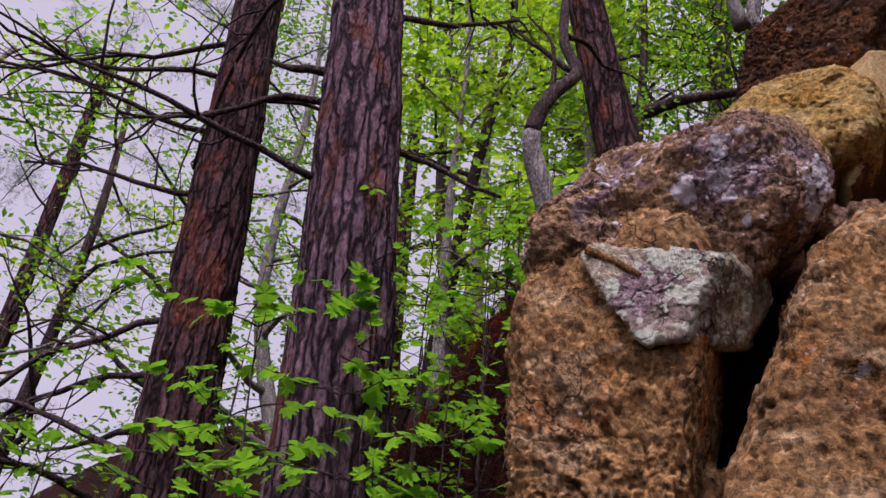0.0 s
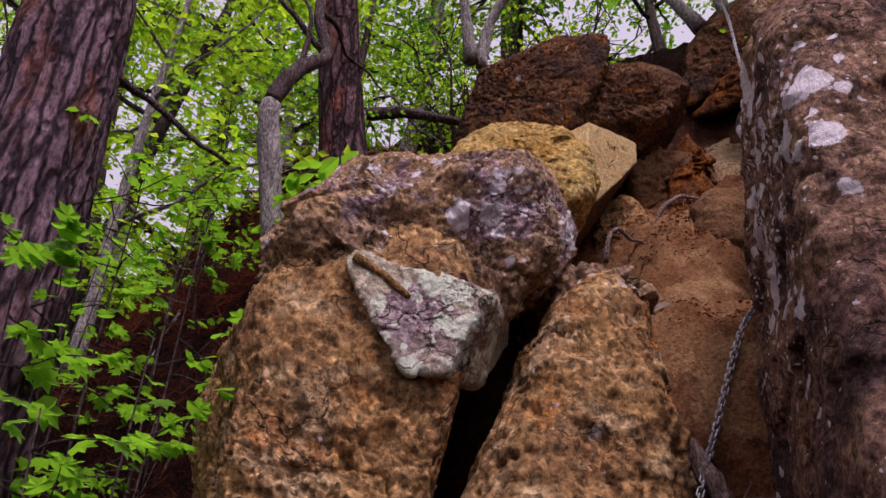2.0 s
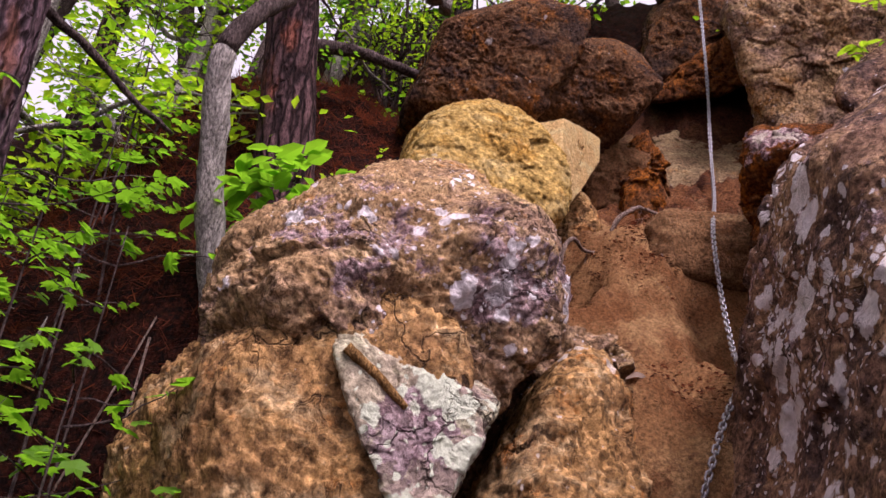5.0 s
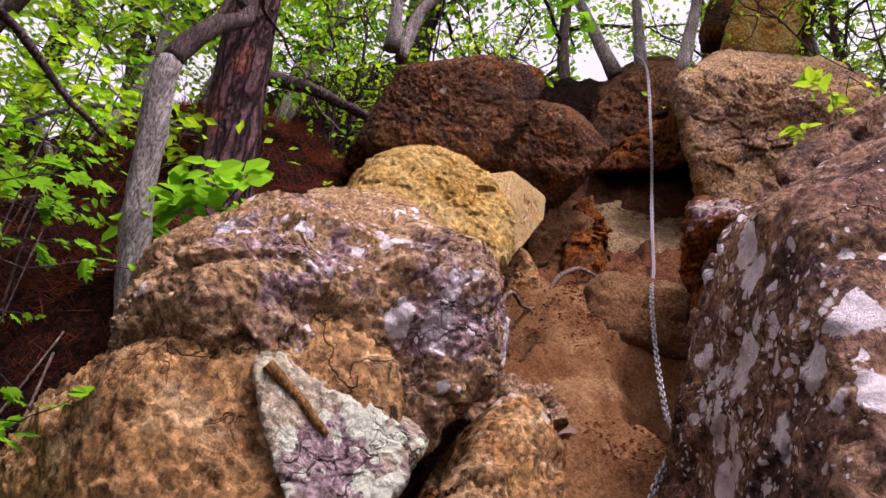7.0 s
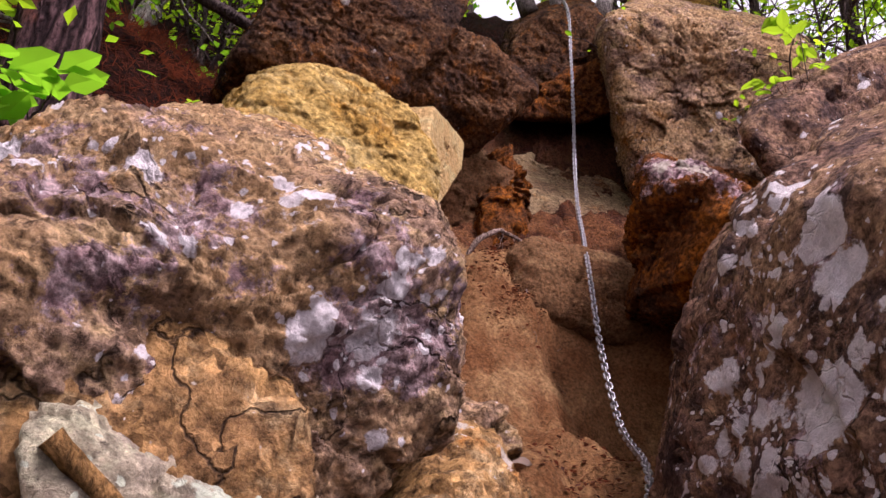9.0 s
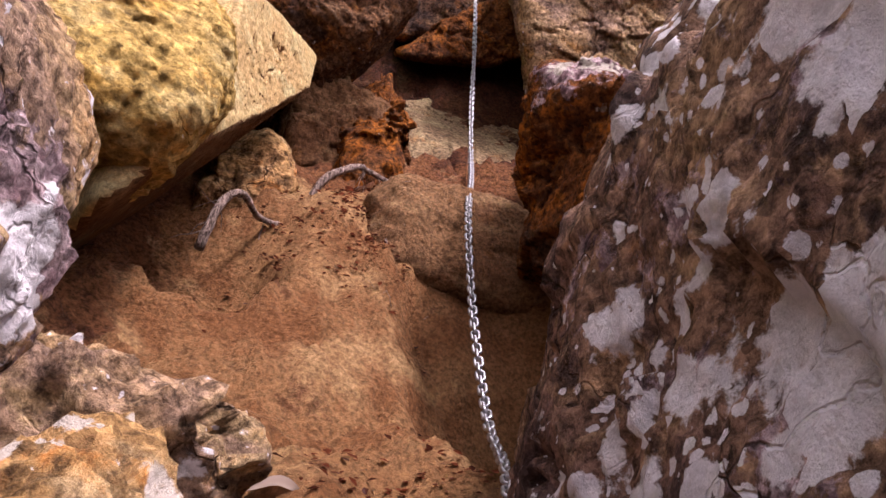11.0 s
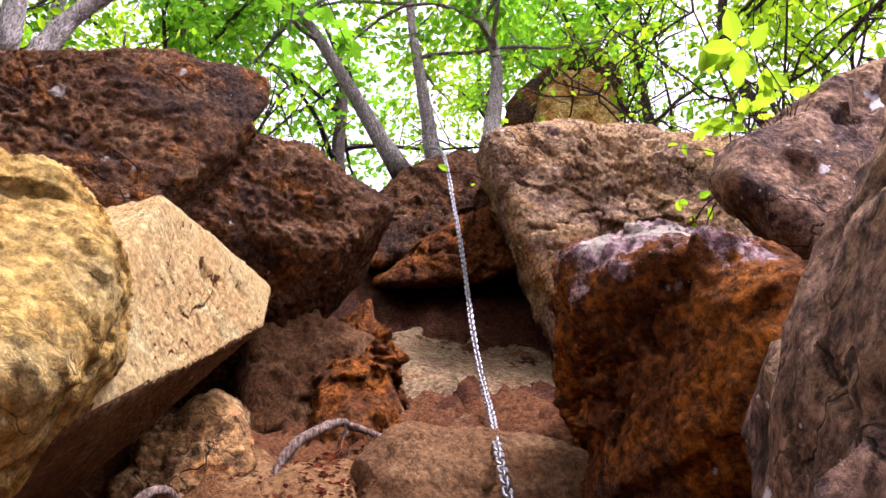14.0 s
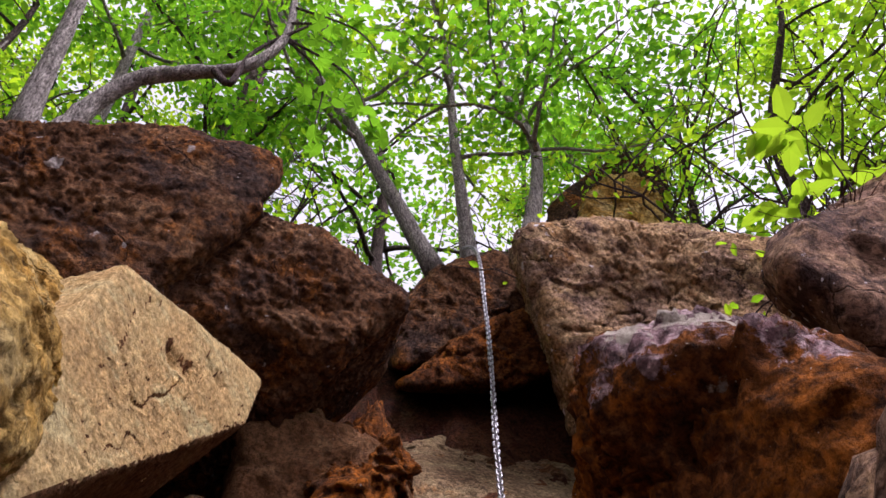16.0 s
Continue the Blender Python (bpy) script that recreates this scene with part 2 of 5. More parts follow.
def earth_material():
    m, n, l, b = material("gully_earth", 0.95)
    tc = n.new("ShaderNodeTexCoord").outputs["Object"]
    col = mix(n, l, ramp(n, l, noise_node(n, l, tc, 2.6, 6), 0.36, 0.64), (0.10, 0.036, 0.015), (0.16, 0.066, 0.027))
    col = mix(n, l, ramp(n, l, noise_node(n, l, tc, 5.0, 9, 0.7), 0.46, 0.62), col, (0.05, 0.017, 0.010))
    col = mix(n, l, ramp(n, l, noise_node(n, l, tc, 3.7, 8, 0.65), 0.56, 0.68), col, (0.26, 0.15, 0.075))
    wa = n.new("ShaderNodeAttribute")
    wa.attribute_name = "worn"
    clay = mix(n, l, ramp(n, l, noise_node(n, l, tc, 3.0, 12, 0.7), 0.42, 0.58), (0.155, 0.064, 0.025), (0.225, 0.112, 0.047))
    clay = mix(n, l, ramp(n, l, noise_node(n, l, tc, 1.9, 10, 0.66), 0.5, 0.62), clay, (0.31, 0.175, 0.08))
    clay = mix(n, l, ramp(n, l, noise_node(n, l, tc, 6.0, 12, 0.74), 0.54, 0.66, 0, 0.8), clay, (0.075, 0.025, 0.012))
    col = mix(n, l, ramp(n, l, math_node(n, l, "ADD", wa.outputs["Fac"], math_node(n, l, "SUBTRACT", noise_node(n, l, tc, 4.0, 10, 0.7), 0.5)), 0.45, 0.65), col, clay)
    at = n.new("ShaderNodeAttribute")
    at.attribute_name = "litter"
    # needle litter, its colours sunk to near black to carry the bank's deep shade
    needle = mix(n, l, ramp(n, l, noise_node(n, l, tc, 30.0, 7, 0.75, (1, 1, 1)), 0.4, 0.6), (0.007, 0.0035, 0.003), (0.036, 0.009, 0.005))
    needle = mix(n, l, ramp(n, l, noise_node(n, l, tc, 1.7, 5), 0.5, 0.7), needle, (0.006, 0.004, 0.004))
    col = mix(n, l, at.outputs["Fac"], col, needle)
    fine = noise_node(n, l, tc, 70.0, 8, 0.75)
    col = mix(n, l, math_node(n, l, "SUBTRACT", 1.0, math_node(n, l, "MULTIPLY", wa.outputs["Fac"], 0.3)), col, mix(n, l, ramp(n, l, fine, 0.3, 0.7), (0.25, 0.25, 0.25), (1.7, 1.7, 1.7)), "MULTIPLY")
    l.new(col, b.inputs["Base Color"])
    h = math_node(n, l, "ADD", noise_node(n, l, tc, 14.0, 10, 0.7), math_node(n, l, "MULTIPLY", fine, 0.4))
    bump(n, l, b, h, 1.0, 0.04)
    return m


EARTH = earth_material()


def bark_material(name, dark, light, plate=7.0, red=None, split=1.0):
    m, n, l, b = material(name, 0.92)
    tc = n.new("ShaderNodeTexCoord").outputs["Object"]
    a = noise_node(n, l, tc, plate * 2.2, 8, 0.7, (1, 1, 0.22))
    f = noise_node(n, l, tc, plate * 9, 6, 0.7, (1, 1, 0.4))
    col = mix(n, l, ramp(n, l, a, 0.43, 0.60), dark, light)
    mp = n.new("ShaderNodeMapping")
    mp.inputs["Scale"].default_value = (1, 1, 0.13)
    warp = n.new("ShaderNodeVectorMath")
    warp.operation = "ADD"
    wn_ = n.new("ShaderNodeTexNoise")
    wn_.inputs["Scale"].default_value = 9.0
    l.new(tc, wn_.inputs["Vector"])
    ws = n.new("ShaderNodeVectorMath")
    ws.operation = "SCALE"
    ws.inputs["Scale"].default_value = 0.035
    l.new(wn_.outputs["Color"], ws.inputs[0])
    l.new(tc, warp.inputs[0])
    l.new(ws.outputs[0], warp.inputs[1])
    l.new(warp.outputs[0], mp.inputs["Vector"])
    pe = n.new("ShaderNodeTexVoronoi")
    pe.feature = "DISTANCE_TO_EDGE"
    pe.inputs["Scale"].default_value = plate * 2.6
    l.new(mp.outputs[0], pe.inputs["Vector"])
    plates = ramp(n, l, pe.outputs["Distance"], 0.0, 0.2, 1 - 0.85 * split, 1)
    col = mix(n, l, plates, tuple(0.5 * c for c in dark), mix(n, l, ramp(n, l, a, 0.35, 0.6), light, tuple(0.55 * c for c in light)))
    if red:
        col = mix(n, l, ramp(n, l, noise_node(n, l, tc, 4.0, 6, 0.6, (1, 1, 0.5)), 0.54, 0.66, 0, 0.8), col, red)
    col = mix(n, l, 1.0, col, mix(n, l, ramp(n, l, f, 0.3, 0.7), (0.28, 0.28, 0.28), (1.7, 1.7, 1.7)), "MULTIPLY")
    l.new(col, b.inputs["Base Color"])
    bump(n, l, b, math_node(n, l, "ADD", math_node(n, l, "MULTIPLY", plates, 0.8), math_node(n, l, "MULTIPLY", f, 0.5)), 1.0, 0.03)
    return m


BARK_PINE = bark_material("pine_bark", (0.010, 0.006, 0.008), (0.20, 0.122, 0.145), 8, (0.15, 0.058, 0.04))
BARK_RED = bark_material("red_pine_bark", (0.012, 0.007, 0.008), (0.13, 0.07, 0.072), 8, (0.17, 0.055, 0.035))
BARK_GREY = bark_material("grey_bark", (0.13, 0.105, 0.10), (0.42, 0.37, 0.34), 14, split=0.25)
BARK_DARK = bark_material("dark_bark", (0.035, 0.024, 0.024), (0.12, 0.085, 0.08), 14, split=0.25)
ROOT_MAT = bark_material("root_bark", (0.10, 0.06, 0.05), (0.33, 0.23, 0.19), 16, split=0.25)
STICK_MAT = bark_material("brown_wood", (0.14, 0.065, 0.02), (0.36, 0.19, 0.07), 18, split=0.25)


def leaf_material(name, a, b_, glow):
    m, n, l, b = material(name, 0.5)
    g = n.new("ShaderNodeNewGeometry").outputs["Random Per Island"]
    tc = n.new("ShaderNodeTexCoord").outputs["Object"]
    col = mix(n, l, g, a, b_)
    col = mix(n, l, ramp(n, l, noise_node(n, l, tc, 1.3, 3), 0.4, 0.65, 0, 0.5), col, tuple(0.6 * c for c in a))
    l.new(col, b.inputs["Base Color"])
    tr = n.new("ShaderNodeBsdfTranslucent")
    l.new(mix(n, l, 1.0, col, glow, "MULTIPLY"), tr.inputs["Color"])
    ms = n.new("ShaderNodeMixShader")
    ms.inputs[0].default_value = 0.6
    l.new(b.outputs[0], ms.inputs[1])
    l.new(tr.outputs[0], ms.inputs[2])
    l.new(ms.outputs[0], n["Material Output"].inputs["Surface"])
    return m


LEAF = leaf_material("fresh_leaf", (0.05, 0.16, 0.012), (0.17, 0.35, 0.018), (1.8, 1.8, 0.9))
LEAF_BG = leaf_material("canopy_leaf", (0.11, 0.24, 0.010), (0.32, 0.46, 0.02), (1.9, 1.9, 0.9))
LEAF_SAP = leaf_material("sapling_leaf", (0.06, 0.17, 0.013), (0.16, 0.33, 0.02), (1.9, 1.9, 0.9))
LEAF_YEL = leaf_material("yellow_green_leaf", (0.17, 0.30, 0.015), (0.26, 0.38, 0.02), (1.5, 1.5, 0.9))
NEEDLE = leaf_material("pine_needle", (0.035, 0.07, 0.02), (0.07, 0.12, 0.03), (1.2, 1.3, 0.9))
LITTER = leaf_material("dead_needle", (0.03, 0.008, 0.005), (0.19, 0.046, 0.02), (1, 1, 1))
DEAD_LEAF = leaf_material("dead_leaf", (0.28, 0.2, 0.17), (0.34, 0.25, 0.2), (1, 1, 1))

STEEL, sn, sl, sb = material("galvanised_steel", 0.42)
sb.inputs["Metallic"].default_value = 0.85
sl.new(mix(sn, sl, ramp(sn, sl, noise_node(sn, sl, sn.new("ShaderNodeTexCoord").outputs["Object"], 120.0, 5), 0.4, 0.65), (0.34, 0.32, 0.34), (0.18, 0.17, 0.175)), sb.inputs["Base Color"])


# ---- mesh helpers ----
def mesh_object(name, verts, faces, mat, parent=None, smooth=True, label=""):
    me = bpy.data.meshes.new(name)
    me.from_pydata([tuple(v) for v in verts] if not isinstance(verts, np.ndarray) else verts.tolist(), [], faces if not isinstance(faces, np.ndarray) else faces.tolist())
    me.materials.append(mat)
    if smooth:
        me.polygons.foreach_set("use_smooth", [True] * len(me.polygons))
    ob = new(name, me)
    if parent:
        ob.parent = parent
    if label:
        tagged(ob, label)
    return ob


def set_value(ob, name, values):
    ob.data.attributes.new(name, "FLOAT", "POINT").data.foreach_set("value", np.asarray(values, dtype=np.float32))


SPHERES = {}


def sphere(level):
    if level not in SPHERES:
        bm = bmesh.new()
        bmesh.ops.create_icosphere(bm, subdivisions=level, radius=1.0)
        v = np.array([x.co[:] for x in bm.verts])
        f = np.array([[x.index for x in y.verts] for y in bm.faces])
        bm.free()
        SPHERES[level] = (v / np.linalg.norm(v, axis=1)[:, None], f)
    return SPHERES[level]


EDGES = {}


def soften(level, r, times):
    """Round a boulder's radius over its neighbours."""
    if level not in EDGES:
        f = sphere(level)[1]
        a, b = np.r_[f[:, 0], f[:, 1], f[:, 2]], np.r_[f[:, 1], f[:, 2], f[:, 0]]
        EDGES[level] = (a, b, np.bincount(a, minlength=len(sphere(level)[0])))
    a, b, n = EDGES[level]
    for _ in range(times):
        r = 0.4 * r + 0.6 * np.bincount(a, weights=r[b], minlength=len(r)) / n
    return r


def rock(name, centre, faces, mat, label, rounding=1.0, big=0.08, mid=0.03, fine=0.008, strata=0.0, dip=(0, 0, 1), lichen=(), specks=0.0, level=7, seed=0, pits=0.0, chip=1.0, reach=1.5, mauve=(), carve=None):
    """A boulder split along flat faces (outward direction, distance from its centre), rounded, then weathered by noise.
    lichen, mauve: patches (place in the world, radius, strength). carve: what to add to the radius at places in the world."""
    d, f = sphere(level)
    r = np.full(len(d), reach)
    for nx, ny, nz, dist in faces:
        k = d @ np.array((nx, ny, nz))
        r = np.minimum(r, np.where(k > 1e-4, dist / np.maximum(k, 1e-4), 99))
    r = soften(level, r, int(rounding * {8: 270, 7: 70, 6: 22, 5: 6}[level]))
    if carve:
        r = r + carve(d * r[:, None] + np.array(centre))
    p = d * r[:, None]
    q = p + seed * 13.7
    size = float(r.mean())
    out = big * size * fbm(q * (1.3 / size), 3) + mid * ridged(q * (3.2 / size) + 5, 3) * 0.35
    chips = perlin(q * 9 + 3)
    out += mid * 0.5 * np.sign(chips) * np.minimum(np.abs(chips) * 4, 1) * np.clip(perlin(q * 3.1) * 3, 0, 1)
    warp = q + 0.05 * np.c_[perlin(q * 5), perlin(q * 5 + 11), perlin(q * 5 + 23)]
    out += chip * (mid * 1.1 * facets(warp * 5.5) * np.array(1.0) + mid * 0.6 * facets(warp * 14 + 3) * np.clip(0.4 + perlin(q * 2.4 + 33) * 2, 0, 1))
    cracks = np.abs(perlin(q * 4.2 + 21) + 0.25 * perlin(q * 17))
    out -= mid * 1.6 * np.clip(1 - cracks / 0.05, 0, 1) * np.clip(perlin(q * 1.9 + 60) * 4, 0, 1)
    out += fine * (0.5 * ridged(q * 26, 2) + 0.9 * fbm(q * 60, 2))
    out += fine * 0.4 * facets(warp * 38 + 9)
    if strata:
        w = q @ np.array(dip, float) + 0.03 * perlin(q * 3)
        out += strata * (np.abs(((w * 9) % 1) - 0.5) * 2 - 0.5) * (0.5 + perlin(q * 2 + 9)) + strata * 0.5 * perlin(np.c_[w * 22, w * 0, w * 0 + seed])
    if pits:
        out += pits * 1.4 * facets(warp * 23 + 40) - pits * np.clip(perlin(q * 24 + 40) - 0.3, 0, 1) * 2
        out += pits * 0.8 * np.clip(perlin(q * 34 + 70), 0, 1)
    p = d * (r + out)[:, None]
    ob = mesh_object(name, p, f, mat)
    ob.matrix_world = pose(*centre)
    wp = p + np.array(centre)
    val = np.full(len(p), 0.0) + specks
    for place, radius, force in lichen:
        e = np.linalg.norm(wp - np.array(place), axis=1) / radius
        val = np.maximum(val, force * np.clip(1.35 - e, 0, 1))
    set_value(ob, "lichen", val)
    film = np.zeros(len(p))
    for place, radius, force in mauve:
        film = np.maximum(film, force * np.clip(1.5 - np.linalg.norm(wp - np.array(place), axis=1) / radius, 0, 1))
    set_value(ob, "mauve", film)
    return tagged(ob, label, "rock")


def cuts(centre, planes):
    """Faces for rock(): each an outward direction and a place on the face."""
    out = []
    for way, place in planes:
        w = Vector(way).normalized()
        out.append((w.x, w.y, w.z, w.dot(Vector(place) - Vector(centre))))
    return out


def step(w, way, place, width):
    """0 behind the plane through the place, 1 beyond it, blending over the width."""
    k = (w - np.array(place)) @ (np.array(way, float) / np.linalg.norm(way))
    return smooth01(k, -width / 2, width / 2)


def groove(w, a, b, width):
    """1 along the line from a to b, falling to 0 at the width."""
    a, b = np.array(a), np.array(b)
    t = np.clip((w - a) @ (b - a) / ((b - a) @ (b - a)), 0, 1)
    e = np.linalg.norm(w - a - t[:, None] * (b - a), axis=1) + 0.02 * perlin(w * 14)
    return np.clip(1 - e / width, 0, 1)


def block(half, turn, extra=()):
    """The faces of a slanted block, for rock()."""
    m = pose(0, 0, 0, *turn).to_3x3()
    out = []
    for k in range(3):
        for sgn in (1, -1):
            n = m.col[k] * sgn
            out.append((n.x, n.y, n.z, half[k]))
    for nx, ny, nz, dist in extra:
        n = m @ Vector((nx, ny, nz)).normalized()
        out.append((n.x, n.y, n.z, dist))
    return out


# ---- ground ----
UX, UY = 0.75, 0.66


def smooth01(x, a, b):
    t = np.clip((x - a) / (b - a), 0, 1)
    return t * t * (3 - 2 * t)


def ground_height(x, y):
    x, y = np.asarray(x, float), np.asarray(y, float)
    u, v = UX * x + UY * y, -UY * x + UX * y
    h = np.interp(u, (-300, -60, -12, -4, 0, 1.2, 2.22, 2.46, 2.75, 3.2, 3.5, 3.65, 3.9, 4.45, 5.0, 5.5, 6.5, 7.4, 9, 14, 40, 120, 400), (-40, -26, -7, -2.6, 0, 1.0, 1.82, 2.72, 3.02, 3.43, 3.74, 4.0, 4.25, 4.75, 5.4, 6.7, 8.1, 8.6, 8.7, 7.4, -4, -30, -40))
    near = np.exp(-((x - 1) ** 2 + (y - 2) ** 2) / 150)
    h += 0.45 * smooth01(v, 0.9, 1.9) * smooth01(u, 1.9, 2.6) * (1 - smooth01(u, 4, 6))
    h -= 0.5 * np.clip(v - 2.2, 0, 10) * near
    for gx, gy, radius, lift in ((0.9, 4.6, 0.9, 0.8), (2.55, 1.95, 0.28, -0.32), (2.42, 2.28, 0.2, -0.2), (2.2, 3.0, 0.16, -0.3), (2.24, 2.84, 0.11, -0.28), (2.33, 2.86, 0.10, -0.15), (2.45, 2.5, 0.2, -0.08), (2.57, 2.55, 0.06, 0.10), (2.5, 2.47, 0.06, 0.09), (2.43, 2.39, 0.07, 0.07), (2.66, 2.46, 0.08, -0.16), (2.09, 2.34, 0.18, -0.15), (1.97, 2.62, 0.2, -0.12), (2.62, 2.58, 0.1, -0.06), (1.69, 2.12, 0.16, 0.08), (2.05, 2.0, 0.2, -0.08), (2.85, 2.38, 0.2, -0.2), (2.62, 2.12, 0.22, -0.3), (2.78, 2.06, 0.26, -0.55), (1.45, 1.72, 0.2, -0.12)):
        h += lift * np.exp(-((x - gx) ** 2 + (y - gy) ** 2) / radius ** 2)
    q = np.c_[x.ravel(), y.ravel(), 0 * x.ravel()]
    bumps = 0.10 * fbm(q * 0.9, 3) + 0.035 * fbm(q * 3.5 + 4, 3)
    bumps = bumps.reshape(x.shape) * (0.35 + 0.65 * smooth01(v, 0.7, 1.6))
    rough = 0.034 * ridged(q * 4.3 + 2, 3) + 0.014 * fbm(q * 12, 3) + 0.006 * fbm(q * 40, 2)
    chips = perlin(q * 7 + 8)
    rough += 0.016 * np.sign(chips) * np.minimum(np.abs(chips) * 4, 1)
    rough += 0.05 * facets(np.c_[q[:, :2] * 5.2, h.ravel() * 3]) + 0.018 * facets(np.c_[q[:, :2] * 13, h.ravel() * 8])
    worn = smooth01(u, 2.3, 2.6) * (1 - smooth01(u, 3.9, 4.3)) * (1 - smooth01(v, 0.75, 1.0))
    return h + bumps + rough.reshape(x.shape) * (1 - 0.25 * worn)


def build_ground():
    def axis(lo, hi, step):
        inner = np.arange(lo, hi + 1e-6, step)
        g = step * 1.22 ** np.arange(1, 46)
        out = np.cumsum(g)
        out = out[out < 700]
        return np.r_[(lo - out)[::-1], inner, hi + out]
    xs, ys = axis(-1.8, 4.2, 0.018), axis(0.2, 4.6, 0.018)
    X, Y = np.meshgrid(xs, ys)
    Z = ground_height(X, Y)
    nx, ny = len(xs), len(ys)
    idx = np.arange(nx * ny).reshape(ny, nx)
    faces = np.stack([idx[:-1, :-1], idx[:-1, 1:], idx[1:, 1:], idx[1:, :-1]], -1).reshape(-1, 4)
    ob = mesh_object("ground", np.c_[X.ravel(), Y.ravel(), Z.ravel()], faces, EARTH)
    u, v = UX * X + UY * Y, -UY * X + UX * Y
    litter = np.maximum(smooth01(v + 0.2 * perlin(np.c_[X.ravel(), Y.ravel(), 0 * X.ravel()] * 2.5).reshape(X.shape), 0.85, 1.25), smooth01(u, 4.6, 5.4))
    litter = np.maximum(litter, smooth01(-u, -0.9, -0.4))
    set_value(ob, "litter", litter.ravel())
    set_value(ob, "worn", (smooth01(u, 2.2, 2.6) * (1 - smooth01(u, 3.7, 4.1)) * (1 - smooth01(v, 0.75, 1.0))).ravel())
    tagged(ob, "steep reddish-brown earth slope strewn with pine needles", "ground", kind="structure")
    return ob


build_ground()

# ---- rocks ----
A_MAUVE = [((0.48, 1.97, 3.08), 0.22, 0.6), ((0.85, 1.95, 3.1), 0.2, 0.7), ((1.1, 2.05, 3.1), 0.22, 0.75), ((0.32, 2.2, 3.15), 0.2, 0.65), ((0.55, 2.15, 3.4), 0.2, 0.5)]
A_LICHEN = [((1.02, 2.05, 3.36), 0.06, 1.2), ((0.70, 1.90, 3.0), 0.07, 1.0), ((0.80, 1.92, 2.95), 0.07, 0.9), ((0.95, 1.95, 3.15), 0.09, 0.75), ((0.48, 1.94, 3.08), 0.08, 0.65), ((1.1, 2.03, 3.05), 0.12, 0.85), ((1.05, 2.0, 2.85), 0.08, 0.8), ((0.35, 2.2, 3.15), 0.16, 0.65), ((0.85, 1.93, 3.05), 0.22, 0.64), ((1.08, 2.02, 3.12), 0.16, 0.72), ((0.6, 2.0, 3.2), 0.22, 0.56), ((0.95, 2.2, 3.5), 0.2, 0.5), ((0.5, 1.93, 2.85), 0.14, 0.55)]
S_LICHEN = [((0.62, 1.86, 2.7), 0.12, 0.72), ((0.68, 1.86, 2.52), 0.08, 0.75)]
B_LICHEN = [((1.25, 2.05, 3.05), 0.12, 0.75)]
H_LICHEN = [((2.58, 2.03, 4.46), 0.07, 1.0), ((2.5, 1.92, 4.36), 0.12, 0.9), ((2.5, 1.78, 4.26), 0.12, 0.8)]
I_LICHEN = [((1.35, 1.35, 2.9), 0.5, 0.64), ((1.55, 1.5, 2.95), 0.4, 0.6), ((1.45, 1.35, 3.3), 0.35, 0.5), ((1.65, 1.5, 3.53), 0.06, 1.0), ((1.535, 1.38, 3.33), 0.05, 0.9), ((1.744, 1.6, 3.387), 0.04, 0.9), ((1.48, 1.42, 3.2), 0.1, 0.85), ((1.35, 1.4, 2.9), 0.2, 0.54), ((1.4, 1.55, 2.85), 0.12, 0.9), ((1.5, 1.3, 3.6), 0.15, 0.54), ((1.5, 1.4, 3.2), 0.3, 0.45), ((1.32, 1.35, 2.85), 0.4, 0.45), ((1.6, 1.45, 3.5), 0.25, 0.58)]
rock("boulder", (0.74, 2.38, 2.9), [(-0.91, 0.42, -0.08, 0.44), (-0.91, 0.13, 0.39, 0.472), (-0.71, -0.18, 0.68, 0.457), (-0.95, 0.32, 0.05, 0.456), (-0.87, 0.09, 0.49, 0.472), (-0.69, -0.1, 0.72, 0.464), (0.68, -0.73, -0.06, 0.53), (0.71, -0.53, -0.47, 0.405), (-1, 0.07, 0.01, 0.502), (-0.97, -0.07, 0.24, 0.509), (-0.61, -0.41, 0.67, 0.464), (-0.4, -0.52, 0.76, 0.46), (0.64, -0.67, 0.37, 0.668), (0.92, -0.27, -0.3, 0.446), (0.7, 0.14, -0.7, 0.182), (0.03, -0.67, 0.75, 0.59), (0.5, -0.84, 0.21, 0.571), (-0.2, -0.98, -0.03, 0.485), (0.31, 0.93, 0.21, 0.46), (-0.15, -0.93, -0.33, 0.385), (0, -0.2, -0.98, 0.34), (-0.5, 0.1, -0.86, 0.25)],
     ROCK_MAIN, "grey-brown boulder blotched with white and mauve lichen", 0.4, 0.04, 0.022, 0.007, 0.012, (0.3, 0.1, 1), A_LICHEN, 0.2, 8, 1, mauve=A_MAUVE, carve=lambda w: -0.05 * groove(w, (0.98, 1.95, 3.22), (1.12, 2.0, 2.86), 0.05) - 0.04 * groove(w, (0.28, 2.15, 2.98), (0.62, 1.9, 2.93), 0.06) + 0.03 * step(w, (0.5, 0.1, 0.85), (0.62, 2.0, 3.12), 0.05))
rock("boulder", (0.64, 2.42, 2.05), [(-0.92, 0.36, -0.14, 0.43), (-1, 0.09, -0.02, 0.42), (-0.43, -0.9, 0.05, 0.508), (0, 0, -1, 0.85), (0, 1, 0, 0.48), (-0.6, 0, 0.8, 0.83), (0.5, 0, 0.86, 0.76), (0.92, -0.31, -0.23, 0.112)],
     ROCK_CONG, "orange gritty conglomerate boulder under the lichened one", 0.5, 0.05, 0.024, 0.009, 0, (0, 0, 1), (), 0.1, 8, 2, 0.005, 0.6)
